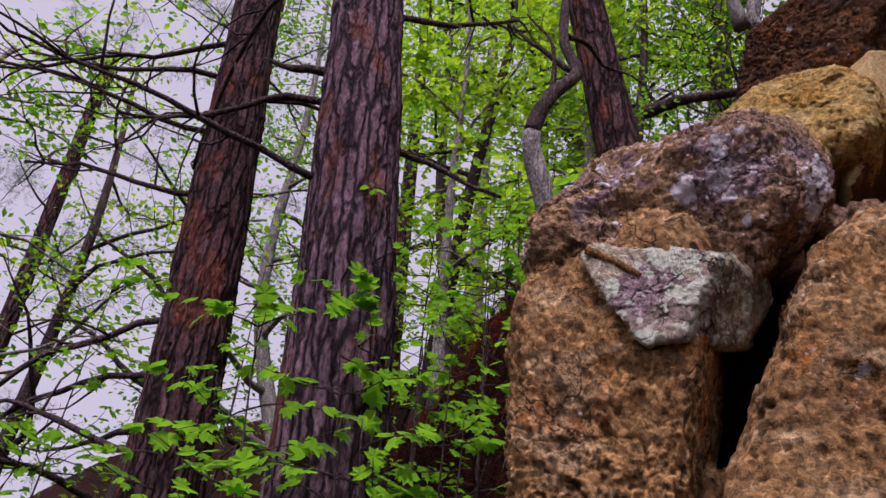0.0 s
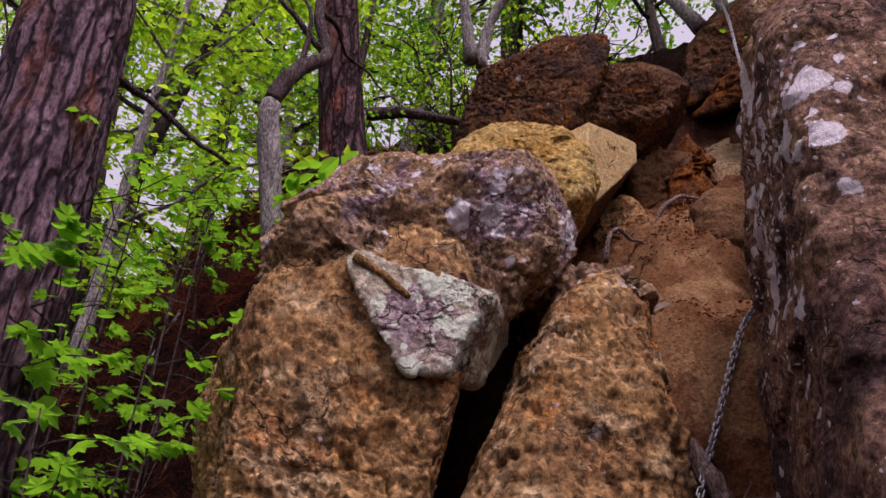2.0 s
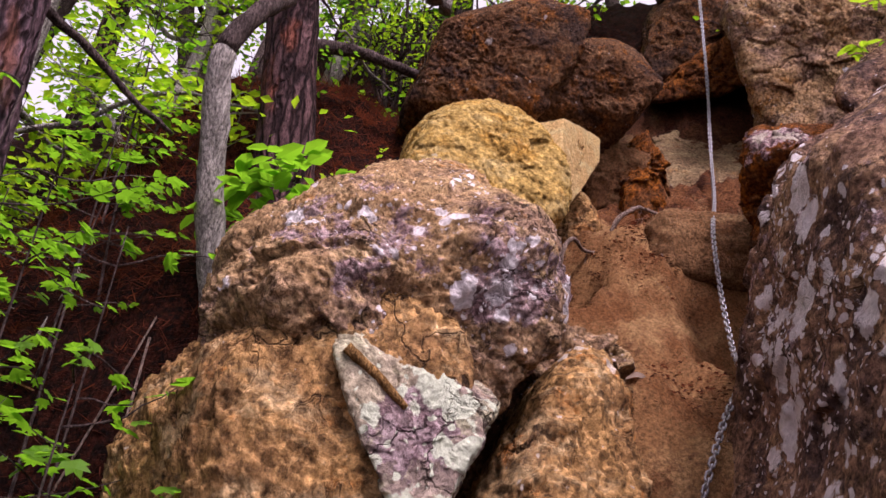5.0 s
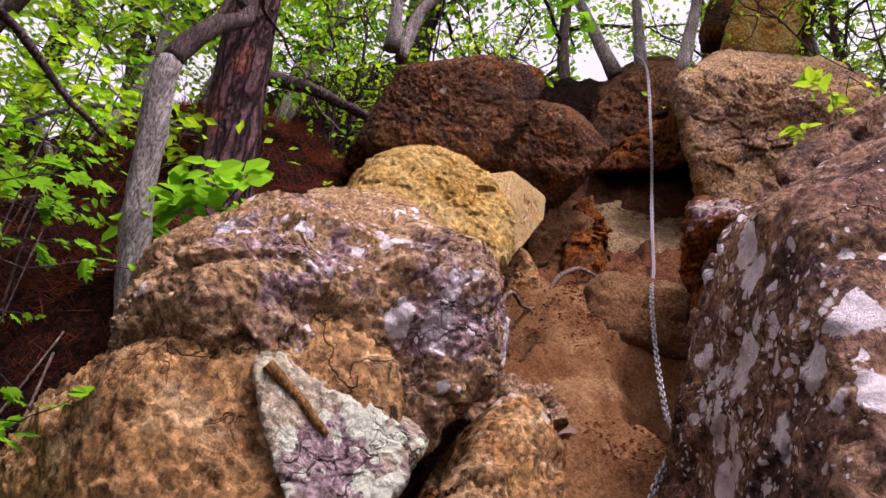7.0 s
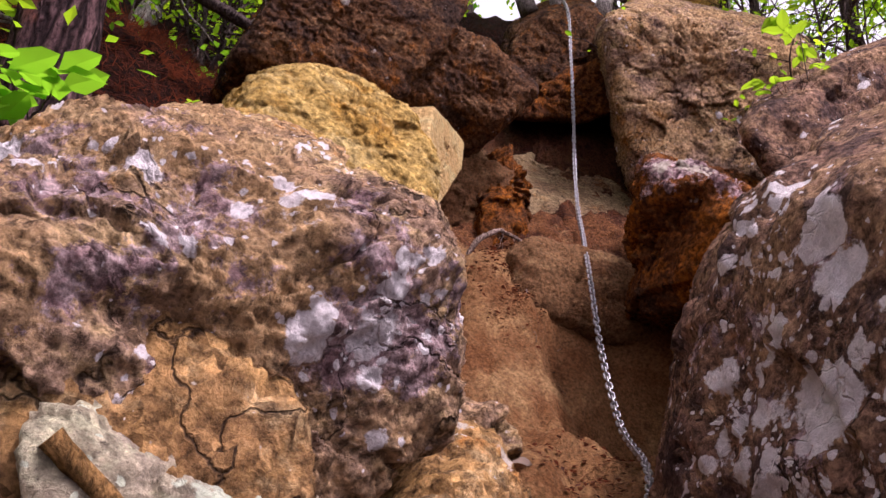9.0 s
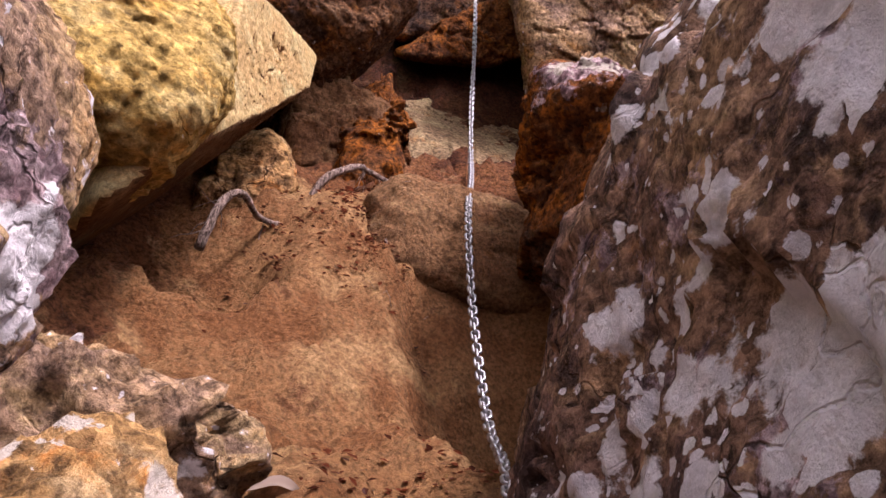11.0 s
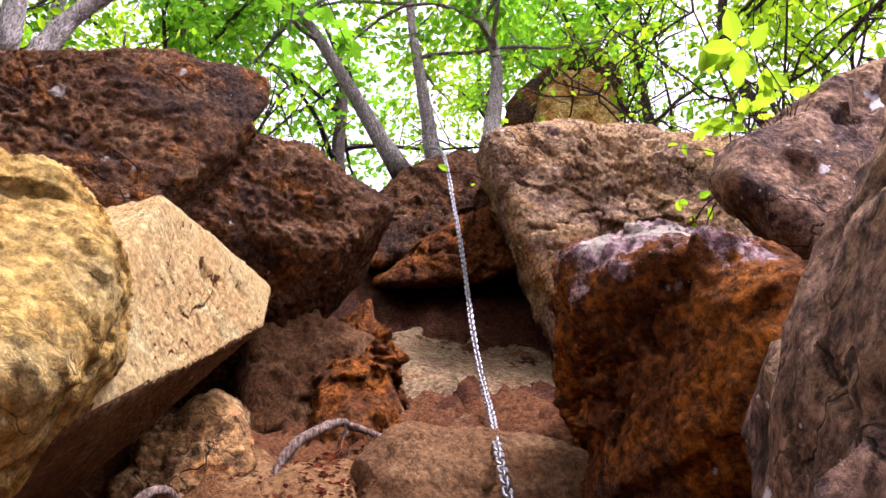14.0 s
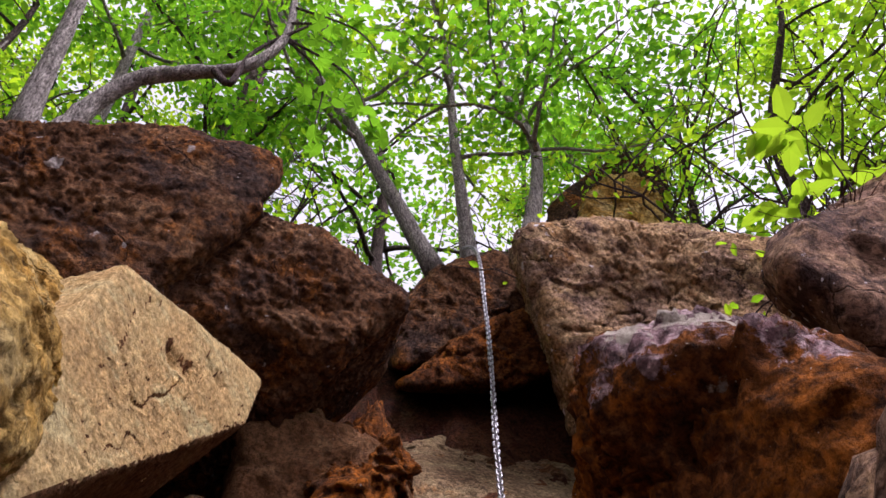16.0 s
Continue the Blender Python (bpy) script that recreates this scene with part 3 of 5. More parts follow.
rock("rock_slab", (0.6, 1.98, 2.64), [(-0.64, 0.66, -0.4, 0.094), (0.03, -0.59, 0.81, 0.144), (0.74, -0.38, -0.56, 0.191), (0.02, 0.41, -0.91, 0.138), (-0.57, 0.66, -0.49, 0.086), (0.73, -0.56, -0.4, 0.163), (-0.43, -0.05, 0.9, 0.236), (0.02, -0.36, 0.93, 0.175), (0.6, -0.7, 0.39, 0.212), (-0.36, -0.92, 0.12, 0.111), (0, 0.98, 0.2, 0.208)],
     ROCK_SLAB, "pale green lichened slab jutting from the boulder", 0.25, 0.03, 0.010, 0.004, 0, (0, 0, 1), S_LICHEN, 0.45, 7, 3, mauve=[((0.55, 1.9, 2.62), 0.12, 0.95), ((0.72, 1.85, 2.62), 0.04, 0.8)])
rock("boulder", (1.32, 2.38, 2.45), [(-0.69, 0.36, 0.63, 0.262), (-0.75, 0.52, 0.41, 0.16), (-0.75, 0.52, 0.4, 0.158), (0.55, -0.83, 0.11, 0.453), (-0.88, 0.15, 0.45, 0.315), (-0.1, -0.94, 0.33, 0.56), (-0.12, -0.99, 0.12, 0.571), (0, 0, -1, 0.65), (0, 1, 0, 0.42), (0.91, 0.1, 0.4, 0.295), (1, 0, 0, 0.33)],
     ROCK_CONG, "tall buff and orange boulder beside a dark cleft", 0.9, 0.05, 0.022, 0.009, 0, (0, 0, 1), B_LICHEN, 0.2, 7, 4, 0.004, 0.6)
rock("boulder", (1.8, 2.98, 4.22), [(-0.81, 0.09, 0.58, 0.415), (-0.62, -0.21, 0.75, 0.366), (-0.28, -0.55, 0.78, 0.329), (0.59, -0.8, 0.1, 0.371), (0.42, -0.76, 0.49, 0.316), (0.67, -0.69, 0.29, 0.308), (0.85, -0.52, -0.02, 0.302), (0.89, -0.26, -0.37, 0.279), (-0.75, 0.65, -0.14, 0.426), (-0.69, -0.12, 0.71, 0.377), (-0.38, -0.49, 0.79, 0.336), (-0.1, -0.7, 0.71, 0.323), (-0.88, 0.34, 0.32, 0.424), (-0.23, -0.64, 0.73, 0.316), (0.77, -0.55, -0.33, 0.368), (-0.45, -0.85, 0.28, 0.373), (0.68, 0.73, 0, 0.517), (0, 0, -1, 0.47)],
     ROCK_YELLOW, "yellow rounded sandstone boulder", 1.0, 0.03, 0.012, 0.006, 0, (0, 0, 1), (), 0.05, 7, 6, 0.003)
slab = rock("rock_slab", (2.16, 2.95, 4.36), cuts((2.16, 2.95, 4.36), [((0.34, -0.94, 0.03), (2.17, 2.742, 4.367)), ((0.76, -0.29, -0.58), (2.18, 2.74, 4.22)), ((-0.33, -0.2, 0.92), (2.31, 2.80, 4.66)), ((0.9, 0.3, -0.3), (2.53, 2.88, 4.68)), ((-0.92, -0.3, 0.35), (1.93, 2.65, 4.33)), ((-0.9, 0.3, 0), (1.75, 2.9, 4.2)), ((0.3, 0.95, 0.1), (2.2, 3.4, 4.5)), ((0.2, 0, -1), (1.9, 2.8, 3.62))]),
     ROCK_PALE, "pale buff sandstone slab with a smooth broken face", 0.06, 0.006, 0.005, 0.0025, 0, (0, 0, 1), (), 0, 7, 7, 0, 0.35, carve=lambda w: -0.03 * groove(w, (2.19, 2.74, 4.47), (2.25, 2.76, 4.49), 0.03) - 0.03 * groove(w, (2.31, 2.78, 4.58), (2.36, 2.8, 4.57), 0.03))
slab.data.materials.append(ROCK_GULLY)  # brown gully rock for its underside, the faces turned down and towards +x
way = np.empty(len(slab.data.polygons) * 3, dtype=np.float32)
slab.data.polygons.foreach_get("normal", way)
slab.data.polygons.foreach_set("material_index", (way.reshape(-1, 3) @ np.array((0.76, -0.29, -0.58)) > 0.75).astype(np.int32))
rock("boulder", (2.05, 3.55, 5.32), [(-0.89, 0.35, 0.3, 0.22), (-0.66, -0.29, 0.69, 0.284), (-0.43, -0.55, 0.71, 0.43), (0.98, -0.17, -0.05, 0.47), (0.93, -0.11, -0.35, 0.41), (-0.86, 0.49, 0.15, 0.282), (-0.6, -0.78, -0.15, 0.355), (0.68, 0.73, 0, 0.432), (-0.15, -0.19, -0.97, 0.509)],
     ROCK_DARK, "dark brown capping boulder", 0.4, 0.03, 0.011, 0.009, 0, (0, 0, 1), (), 0.16, 7, 8, 0.004, 0.7)
rock("boulder", (2.78, 3.18, 5.22), [(-0.81, 0.43, 0.4, 0.292), (-0.48, -0.45, 0.75, 0.395), (0.74, -0.37, -0.56, 0.265), (-0.79, 0.43, 0.43, 0.275), (-0.43, -0.53, 0.73, 0.392), (-0.06, -0.83, 0.56, 0.4), (0.74, -0.65, -0.19, 0.386), (-0.61, -0.79, -0.12, 0.386), (0.68, 0.73, 0, 0.499), (-0.25, -0.25, -0.94, 0.38)],
     ROCK_DARK, "dark brown rounded boulder wedged beside the capping one", 0.7, 0.05, 0.013, 0.008, 0, (0, 0, 1), (), 0.13, 7, 9, 0.004, 0.7)
rock("boulder", (4.3, 2.3, 5.95), [(-0.36, 0.93, -0.03, 0.551), (-0.3, 0.94, -0.15, 0.472), (-0.73, 0.3, 0.62, 0.776), (-0.1, -0.97, 0.23, 0.783), (-0.6, -0.5, 0.62, 0.53), (-0.76, -0.61, -0.2, 0.499), (0.68, 0.73, 0, 0.921), (0.73, -0.68, 0, 0.765), (-0.3, -0.3, -0.9, 0.844)],
     ROCK_MAIN, "big grey-brown boulder at the top of the climb", 0.5, 0.05, 0.022, 0.008, 0, (0, 0, 1), (), 0.14, 7, 14)
rock("boulder", (3.1, 1.95, 4.25), cuts((3.1, 1.95, 4.25), [((-0.913, 0.406, 0.051), (2.56, 1.92, 4.0)), ((-0.45, -0.45, 0.77), (2.53, 1.92, 4.28)), ((-0.44, 0.88, 0.19), (2.625, 2.10, 4.0)), ((-0.53, 0.77, 0.35), (2.63, 2.04, 4.40)), ((0.2, 0, -0.98), (2.58, 1.98, 3.77)), ((-0.2, -1, 0.1), (2.6, 1.55, 4.1)), ((0.68, 0.73, 0), (3.4, 2.3, 4.4)), ((0.73, -0.68, 0), (3.5, 1.6, 4.4))]),
     ROCK_ORANGE, "rusty orange overhanging boulder with a pale weathered lip", 0.65, 0.09, 0.02, 0.008, 0, (0, 0, 1), H_LICHEN, 0.03, 7, 15, 0.003, 1.0, mauve=[((2.5, 1.9, 4.33), 0.16, 0.75), ((2.5, 1.72, 4.25), 0.16, 0.6), ((2.62, 2.05, 4.45), 0.1, 0.6)], carve=lambda w: 0.10 * step(w, (0, 0.15, 1), (2.5, 1.9, 4.16), 0.14) * step(w, (-0.913, 0.406, 0), (2.75, 1.92, 4), 0.2) - 0.05 * step(w, (0.0, 0.1, -1), (2.6, 2.1, 3.87), 0.04))
rock("boulder", (1.95, 1.1, 2.9), [(-0.52, 0.79, 0.31, 0.677), (-0.5, 0.84, 0.2, 0.663), (-0.62, 0.19, 0.76, 0.807), (-0.63, 0.02, 0.78, 0.792), (-0.34, 0.9, 0.26, 0.713), (-0.35, 0.63, 0.69, 0.885), (-0.73, 0.68, 0.1, 0.60), (-0.62, -0.77, 0.15, 0.565), (0.73, -0.68, 0, 0.602), (0.68, 0.73, 0, 0.806)],
     ROCK_RIGHT, "dark boulder with large white lichen patches", 0.4, 0.04, 0.018, 0.005, 0.006, (1, 0.2, 0.6), I_LICHEN, 0.18, 7, 16, mauve=[((1.5, 1.4, 3.2), 0.5, 0.45)])
rock("boulder", (3.47, 1.49, 4.96), [(0.21, 0.94, -0.26, 0.166), (-0.71, -0.26, 0.65, 0.374), (0.14, 0.98, -0.17, 0.19), (0.3, 0.88, -0.38, 0.184), (-0.63, 0.17, 0.76, 0.249), (-0.68, -0.73, 0, 0.418), (0.68, 0.73, 0, 0.371), (0.73, -0.68, 0, 0.777), (0, 0, -1, 0.961)],
     ROCK_RIGHT, "dark lichened boulder beside the top of the climb", 0.5, 0.05, 0.02, 0.006, 0.006, (0, 0, 1), (), 0.18, 6, 17)
rock("boulder", (4.32, 3.31, 6.62), [(-0.71, 0.68, 0.19, 0.377), (-0.82, 0.1, 0.56, 0.388), (-0.7, -0.3, 0.64, 0.44), (-0.19, -0.88, 0.43, 0.537), (0.71, 0.1, -0.7, 0.084), (0.72, 0.06, -0.69, 0.078), (-0.75, -0.2, 0.62, 0.422), (-0.68, -0.73, -0.05, 0.305), (0.68, 0.73, 0, 0.551), (0.73, -0.68, 0, 0.474)],
     ROCK_DARK, "dark rock bed dipping under the boulders", 0.4, 0.05, 0.02, 0.006, 0.01, (0.3, -0.3, 1), (), 0.08, 6, 10)
rock("boulder", (4.21, 3.27, 6.18), [(-0.78, 0.2, 0.59, 0.197), (-0.75, 0.03, 0.66, 0.204), (0.54, 0.37, -0.75, 0.052), (0.69, -0.03, -0.72, 0.155), (-0.68, -0.73, -0.05, 0.31), (0.68, 0.73, 0, 0.551), (0.73, -0.68, 0, 0.507)],
     ROCK_ORANGE, "rusty brown rock bed dipping under the boulders", 0.4, 0.05, 0.02, 0.006, 0.01, (0.3, -0.3, 1), (), 0.03, 6, 11)
rock("boulder", (4.06, 3.07, 5.36), [(-0.72, 0.61, 0.33, 0.429), (-0.7, 0.04, 0.72, 0.339), (0.42, -0.88, -0.22, 0.52), (-0.51, -0.56, 0.66, 0.125), (-0.64, -0.64, 0.43, 0.279), (0.68, 0.73, 0, 0.977), (0, 0, -1, 0.761), (0.73, -0.68, 0, 0.632)],
     ROCK_BED, "pale buff rock bed at the head of the gully", 0.5, 0.05, 0.02, 0.005, 0.008, (0.3, -0.3, 1), (), 0.05, 6, 12)
rock("stone", (2.98, 3.12, 4.72), [(-0.73, 0.68, 0.02, 0.201), (-0.63, -0.23, 0.74, 0.27), (-0.24, -0.63, 0.74, 0.228), (0.39, -0.9, 0.2, 0.26), (-0.68, -0.73, -0.05, 0.193), (0.68, 0.73, 0, 0.287), (0, 0, -1, 0.27), (0.73, -0.68, 0, 0.384)],
     ROCK_GULLY, "red-brown layered stone under the dark boulder", 0.5, 0.05, 0.02, 0.005, 0.008, (0, 0, 1), (), 0.0, 5, 21)
rock("stone", (3.07, 2.96, 4.8), [(-0.73, 0.65, 0.21, 0.111), (-0.78, 0.38, 0.49, 0.121), (0.31, -0.89, 0.33, 0.092), (0.52, -0.85, 0.05, 0.096), (-0.67, -0.67, 0.33, 0.113), (0.68, 0.73, 0, 0.351), (0, 0, -1, 0.446)],
     ROCK_ORANGE, "crumbling red-brown stone under the dark boulder", 0.8, 0.1, 0.03, 0.008, 0, (0, 0, 1), (), 0.0, 6, 22, 0.015)
rock("stone", (2.55, 3.13, 4.2), [(-0.77, 0.64, 0.04, 0.143), (-0.8, 0.18, 0.57, 0.17), (0, -0.75, 0.67, 0.226), (0.54, -0.82, 0.19, 0.154), (-0.68, -0.73, -0.05, 0.169), (0.68, 0.73, 0, 0.319), (0, 0, -1, 0.3)],
     ROCK_CONG, "orange stone in the hollow under the pale slab", 0.5, 0.06, 0.02, 0.005, 0, (0, 0, 1), (), 0.0, 6, 23)
rock("boulder", (5.67, 2.52, 9.14), [(-0.6, 0.75, 0.26, 0.474), (-0.82, 0.12, 0.56, 0.189), (-0.65, -0.57, 0.51, 0.292), (-0.09, -0.99, 0.14, 0.394), (0.36, -0.9, -0.22, 0.472), (-0.68, -0.73, -0.05, 0.219), (0.68, 0.73, 0, 0.301), (0, 0, -1, 0.993)],
     ROCK_DARK, "dark slab-like boulder on the skyline", 0.5, 0.05, 0.02, 0.006, 0, (0, 0, 1), (), 0.1, 6, 19)
rock("boulder", (5.34, 2.43, 8.38), [(-0.57, 0.78, 0.27, 0.302), (-0.81, 0.2, 0.56, 0.247), (-0.71, -0.42, 0.57, 0.234), (-0.22, -0.94, 0.26, 0.252), (0.33, -0.93, -0.18, 0.294), (-0.68, -0.73, -0.05, 0.215), (0.68, 0.73, 0, 0.301), (0, 0, -1, 0.8)],
     ROCK_YELLOW, "small rounded yellow boulder perched on the skyline", 0.6, 0.05, 0.02, 0.006, 0, (0, 0, 1), (), 0.1, 6, 18)
rock("boulder", (3.06, 2.6, 4.0), block((0.36, 0.30, 0.22), (-12, 6, -42)), ROCK_GULLY, "smooth brown rock overhanging the dark pocket", 2.2, 0.05, 0.014, 0.006, 0, (0, 0, 1), (), 0, 6, 31, 0, 0.5)
rock("stone", (1.50, 2.36, 3.0), block((0.2, 0.24, 0.16), (10, 10, -20)), ROCK_MAIN, "lichened rock shoulder beside the gully", 1.0, 0.06, 0.025, 0.008, 0, (0, 0, 1), (), 0.3, 6, 35)
rock("boulder", (1.05, 2.42, 1.45), block((0.8, 0.45, 0.72), (-14, 0, -12)), ROCK_CONG, "broad orange conglomerate boulder at the foot of the climb", 1.2, 0.06, 0.035, 0.012, 0, (0, 0, 1), (), 0.12, 7, 5, 0.006)

# ---- growing things ----
def spline(points, n):
    """n places along a smooth curve through the points."""
    p = np.array(points, float)
    p = np.vstack([2 * p[0] - p[1], p, 2 * p[-1] - p[-2]])
    out = []
    for s in np.linspace(0, len(p) - 3 - 1e-6, n):
        i = int(s)
        t = s - i
        a, b, c, d = p[i], p[i + 1], p[i + 2], p[i + 3]
        out.append(0.5 * (2 * b + (c - a) * t + (2 * a - 5 * b + 4 * c - d) * t * t + (3 * b - a - 3 * c + d) * t ** 3))
    return np.array(out)


def tube_data(points, radii, sides=8, knots=0.0, seed=0, bark=0.0):
    """Vertices and faces of a tapering limb along the points; bark: depth of its plates."""
    p, r = np.array(points, float), np.array(radii, float)
    t = np.gradient(p, axis=0)
    t /= np.linalg.norm(t, axis=1)[:, None] + 1e-9
    ref = np.array((0.31, 0.87, 0.1)) if abs(t[0] @ np.array((0.31, 0.87, 0.1))) < 0.85 else np.array((1.0, 0, 0.2))
    a = np.cross(t, ref)
    a /= np.linalg.norm(a, axis=1)[:, None]
    b = np.cross(t, a)
    ang = np.arange(sides) * 2 * np.pi / sides
    ring = a[:, None, :] * np.cos(ang)[None, :, None] + b[:, None, :] * np.sin(ang)[None, :, None]
    rad = np.repeat(r[:, None], sides, 1)
    if knots or bark:
        q = (p[:, None, :] + ring * rad[:, :, None]).reshape(-1, 3) + seed * 7.1
        if knots:
            rad = rad * (1 + knots * perlin(q * (0.5 / max(r.mean(), 0.004))).reshape(rad.shape))
        if bark:
            plates = np.minimum(np.abs(perlin(q * np.array((21, 21, 2.3)))), 0.12 + np.abs(perlin(q * np.array((9, 9, 7)) + 5))) + 0.35 * np.abs(perlin(q * np.array((44, 44, 7))))
            rad = rad + (0.7 * bark * (np.clip(plates * 5.5, 0, 1) - 0.6)).reshape(rad.shape) + bark * 0.35 * perlin(q * 45).reshape(rad.shape)
    v = (p[:, None, :] + ring * rad[:, :, None]).reshape(-1, 3)
    n = len(p)
    i, j = np.meshgrid(np.arange(n - 1), np.arange(sides), indexing="ij")
    k = (j + 1) % sides
    f = np.stack([i * sides + j, i * sides + k, (i + 1) * sides + k, (i + 1) * sides + j], -1).reshape(-1, 4)
    caps = [list(range(sides))[::-1], list(range((n - 1) * sides, n * sides))]
    return v, f.tolist() + caps


def join(datas):
    vs, fs, off = [], [], 0
    for v, f in datas:
        vs.append(v)
        fs += [[x + off for x in y] for y in f]
        off += len(v)
    return np.vstack(vs), fs


LEAF_SHAPES = {
    "oval": (np.array([(0, 0, 0), (0.28, 0.35, 0.05), (0.2, 0.75, 0.03), (0, 1, -0.06), (-0.2, 0.75, 0.03), (-0.28, 0.35, 0.05), (0, 0.5, -0.03)]), [(0, 1, 6), (1, 2, 6), (2, 3, 6), (3, 4, 6), (4, 5, 6), (5, 0, 6)]),
    "lobed": (np.array([(0, 0, 0), (0.30, 0.02, 0.03), (0.56, 0.34, -0.03), (0.34, 0.42, 0.04), (0.42, 0.80, -0.03), (0.16, 0.72, 0.03), (0, 1.05, -0.08), (-0.16, 0.72, 0.03), (-0.42, 0.80, -0.03), (-0.34, 0.42, 0.04), (-0.56, 0.34, -0.03), (-0.30, 0.02, 0.03), (0, 0.42, -0.03)]), [(k, k + 1, 12) for k in range(11)] + [(11, 0, 12)]),
    "small": (np.array([(0, 0, 0), (0.3, 0.5, 0.06), (0, 1, -0.05), (-0.3, 0.5, 0.06)]), [(0, 1, 2), (0, 2, 3)]),
    "needle": (np.array([(-0.02, 0, 0), (0.02, 0, 0), (0.0, 1, 0.0)]), [(0, 1, 2)]),
}


def leaves_data(places, sizes, rng, kind="small", flat=0.6, ways=None, droop=0.15):
    """Leaves at the places: each a folded blade; flat: how level they lie (0 to 1)."""
    shape, faces = LEAF_SHAPES[kind]
    n = len(places)
    yaw = rng.uniform(0, 2 * np.pi, n)
    if ways is not None:
        yaw = np.arctan2(ways[:, 1], ways[:, 0]) + rng.normal(0, 0.6, n)
    f = np.c_[np.cos(yaw), np.sin(yaw), rng.normal(-droop, 0.25 + 0.6 * (1 - flat), n)]
    f /= np.linalg.norm(f, axis=1)[:, None]
    up = np.c_[rng.normal(0, 1, (n, 2)) * (1.05 - flat), np.ones(n)]
    s = np.cross(f, up)
    s /= np.linalg.norm(s, axis=1)[:, None] + 1e-9
    u = np.cross(s, f)
    v = places[:, None, :] + sizes[:, None, None] * (s[:, None, :] * shape[None, :, 0:1] + f[:, None, :] * shape[None, :, 1:2] + u[:, None, :] * shape[None, :, 2:3])
    k = len(shape)
    fc = (np.array(faces)[None] + (np.arange(n) * k)[:, None, None]).reshape(-1, 3)
    return v.reshape(-1, 3), fc


def empty(name, place, label, category, group=""):
    ob = new(name)
    ob.location = place
    ob.empty_display_size = 0.1
    return tagged(ob, label, category, group)


def child(name, data, mat, parent, smooth=True, label=""):
    v, f = data
    v = np.asarray(v) - np.array(parent.matrix_basis.translation)
    return mesh_object(name, v, f, mat, parent, smooth, label)


def limb_path(start, way, length, rng, steps=9, wander=0.18, lift=0.0):
    p, w = [np.array(start, float)], np.array(way, float)
    w /= np.linalg.norm(w)
    for k in range(steps - 1):
        w = w + rng.normal(0, wander, 3) + np.array((0, 0, lift))
        w /= np.linalg.norm(w)
        p.append(p[-1] + w * length / (steps - 1))
    return np.array(p)


def ground_at(x, y):
    return float(ground_height(np.array([x]), np.array([y]))[0])


def broadleaf(name, foot, top, radius, seed, limbs=9, leaves=3500, leaf=0.06, spread=1.6, bark=None, leafmat=None, low=0.3, label="", curve=0.15, kind="small"):
    """A broad-leaved tree: curved trunk, limbs, twigs, and single leaves in loose layers along the twigs."""
    rng = np.random.RandomState(seed)
    foot, top = np.array(foot, float), np.array(top, float)
    h = np.linalg.norm(top - foot)
    side = rng.normal(0, curve * h * 0.3, (2, 3)) * (1, 1, 0.1)
    path = spline([foot, foot + (top - foot) * 0.35 + side[0], foot + (top - foot) * 0.7 + side[1], top], 26)
    tree = empty(name, tuple(foot), label, "tree", "trees of the wood")
    rad = radius * (1 - 0.8 * np.linspace(0, 1, 26)) * (1 + 0.5 * np.exp(-np.linspace(0, 12, 26)))
    child("trunk", tube_data(path, rad, 12, 0.12, seed), bark or BARK_GREY, tree)
    anchors, aims = [], []
    for k in range(limbs):
        s = low + (1 - low) * (k + rng.uniform(0, 0.8)) / limbs
        i = min(int(s * 25), 25)
        a = rng.uniform(0, 2 * np.pi)
        ln = spread * rng.uniform(0.6, 1.15) * (1.15 - 0.6 * s)
        lp = limb_path(path[i], (np.cos(a), np.sin(a), rng.uniform(0.15, 0.7)), ln, rng, 9, 0.17, -0.02)
        parts = [tube_data(lp, np.linspace(rad[i] * 0.5, 0.006, 9), 6, 0.1, seed + k)]
        for j in range(7):
            q = lp[rng.randint(2, 9)]
            b = rng.uniform(0, 2 * np.pi)
            tp = limb_path(q, (np.cos(b), np.sin(b), rng.uniform(-0.1, 0.4)), ln * rng.uniform(0.25, 0.5), rng, 6, 0.2)
            parts.append(tube_data(tp, np.linspace(0.006, 0.002, 6), 4))
            anchors.append(tp[1:])
            aims.append(np.repeat([tp[-1] - tp[0]], 5, 0))
        anchors.append(lp[4:])
        aims.append(np.repeat([lp[-1] - lp[0]], 5, 0))
        child("limb", join(parts), bark or BARK_GREY, tree)
    if leaves:
        an, ai = np.vstack(anchors), np.vstack(aims)
        pick = rng.randint(0, len(an), leaves)
        places = an[pick] + rng.normal(0, 1, (leaves, 3)) * (0.10, 0.10, 0.04) * (spread / 1.4)
        child("crown", leaves_data(places, leaf * rng.uniform(0.6, 1.25, leaves), rng, kind, 0.65, ai[pick]), leafmat or LEAF_BG, tree, False)
    return tree


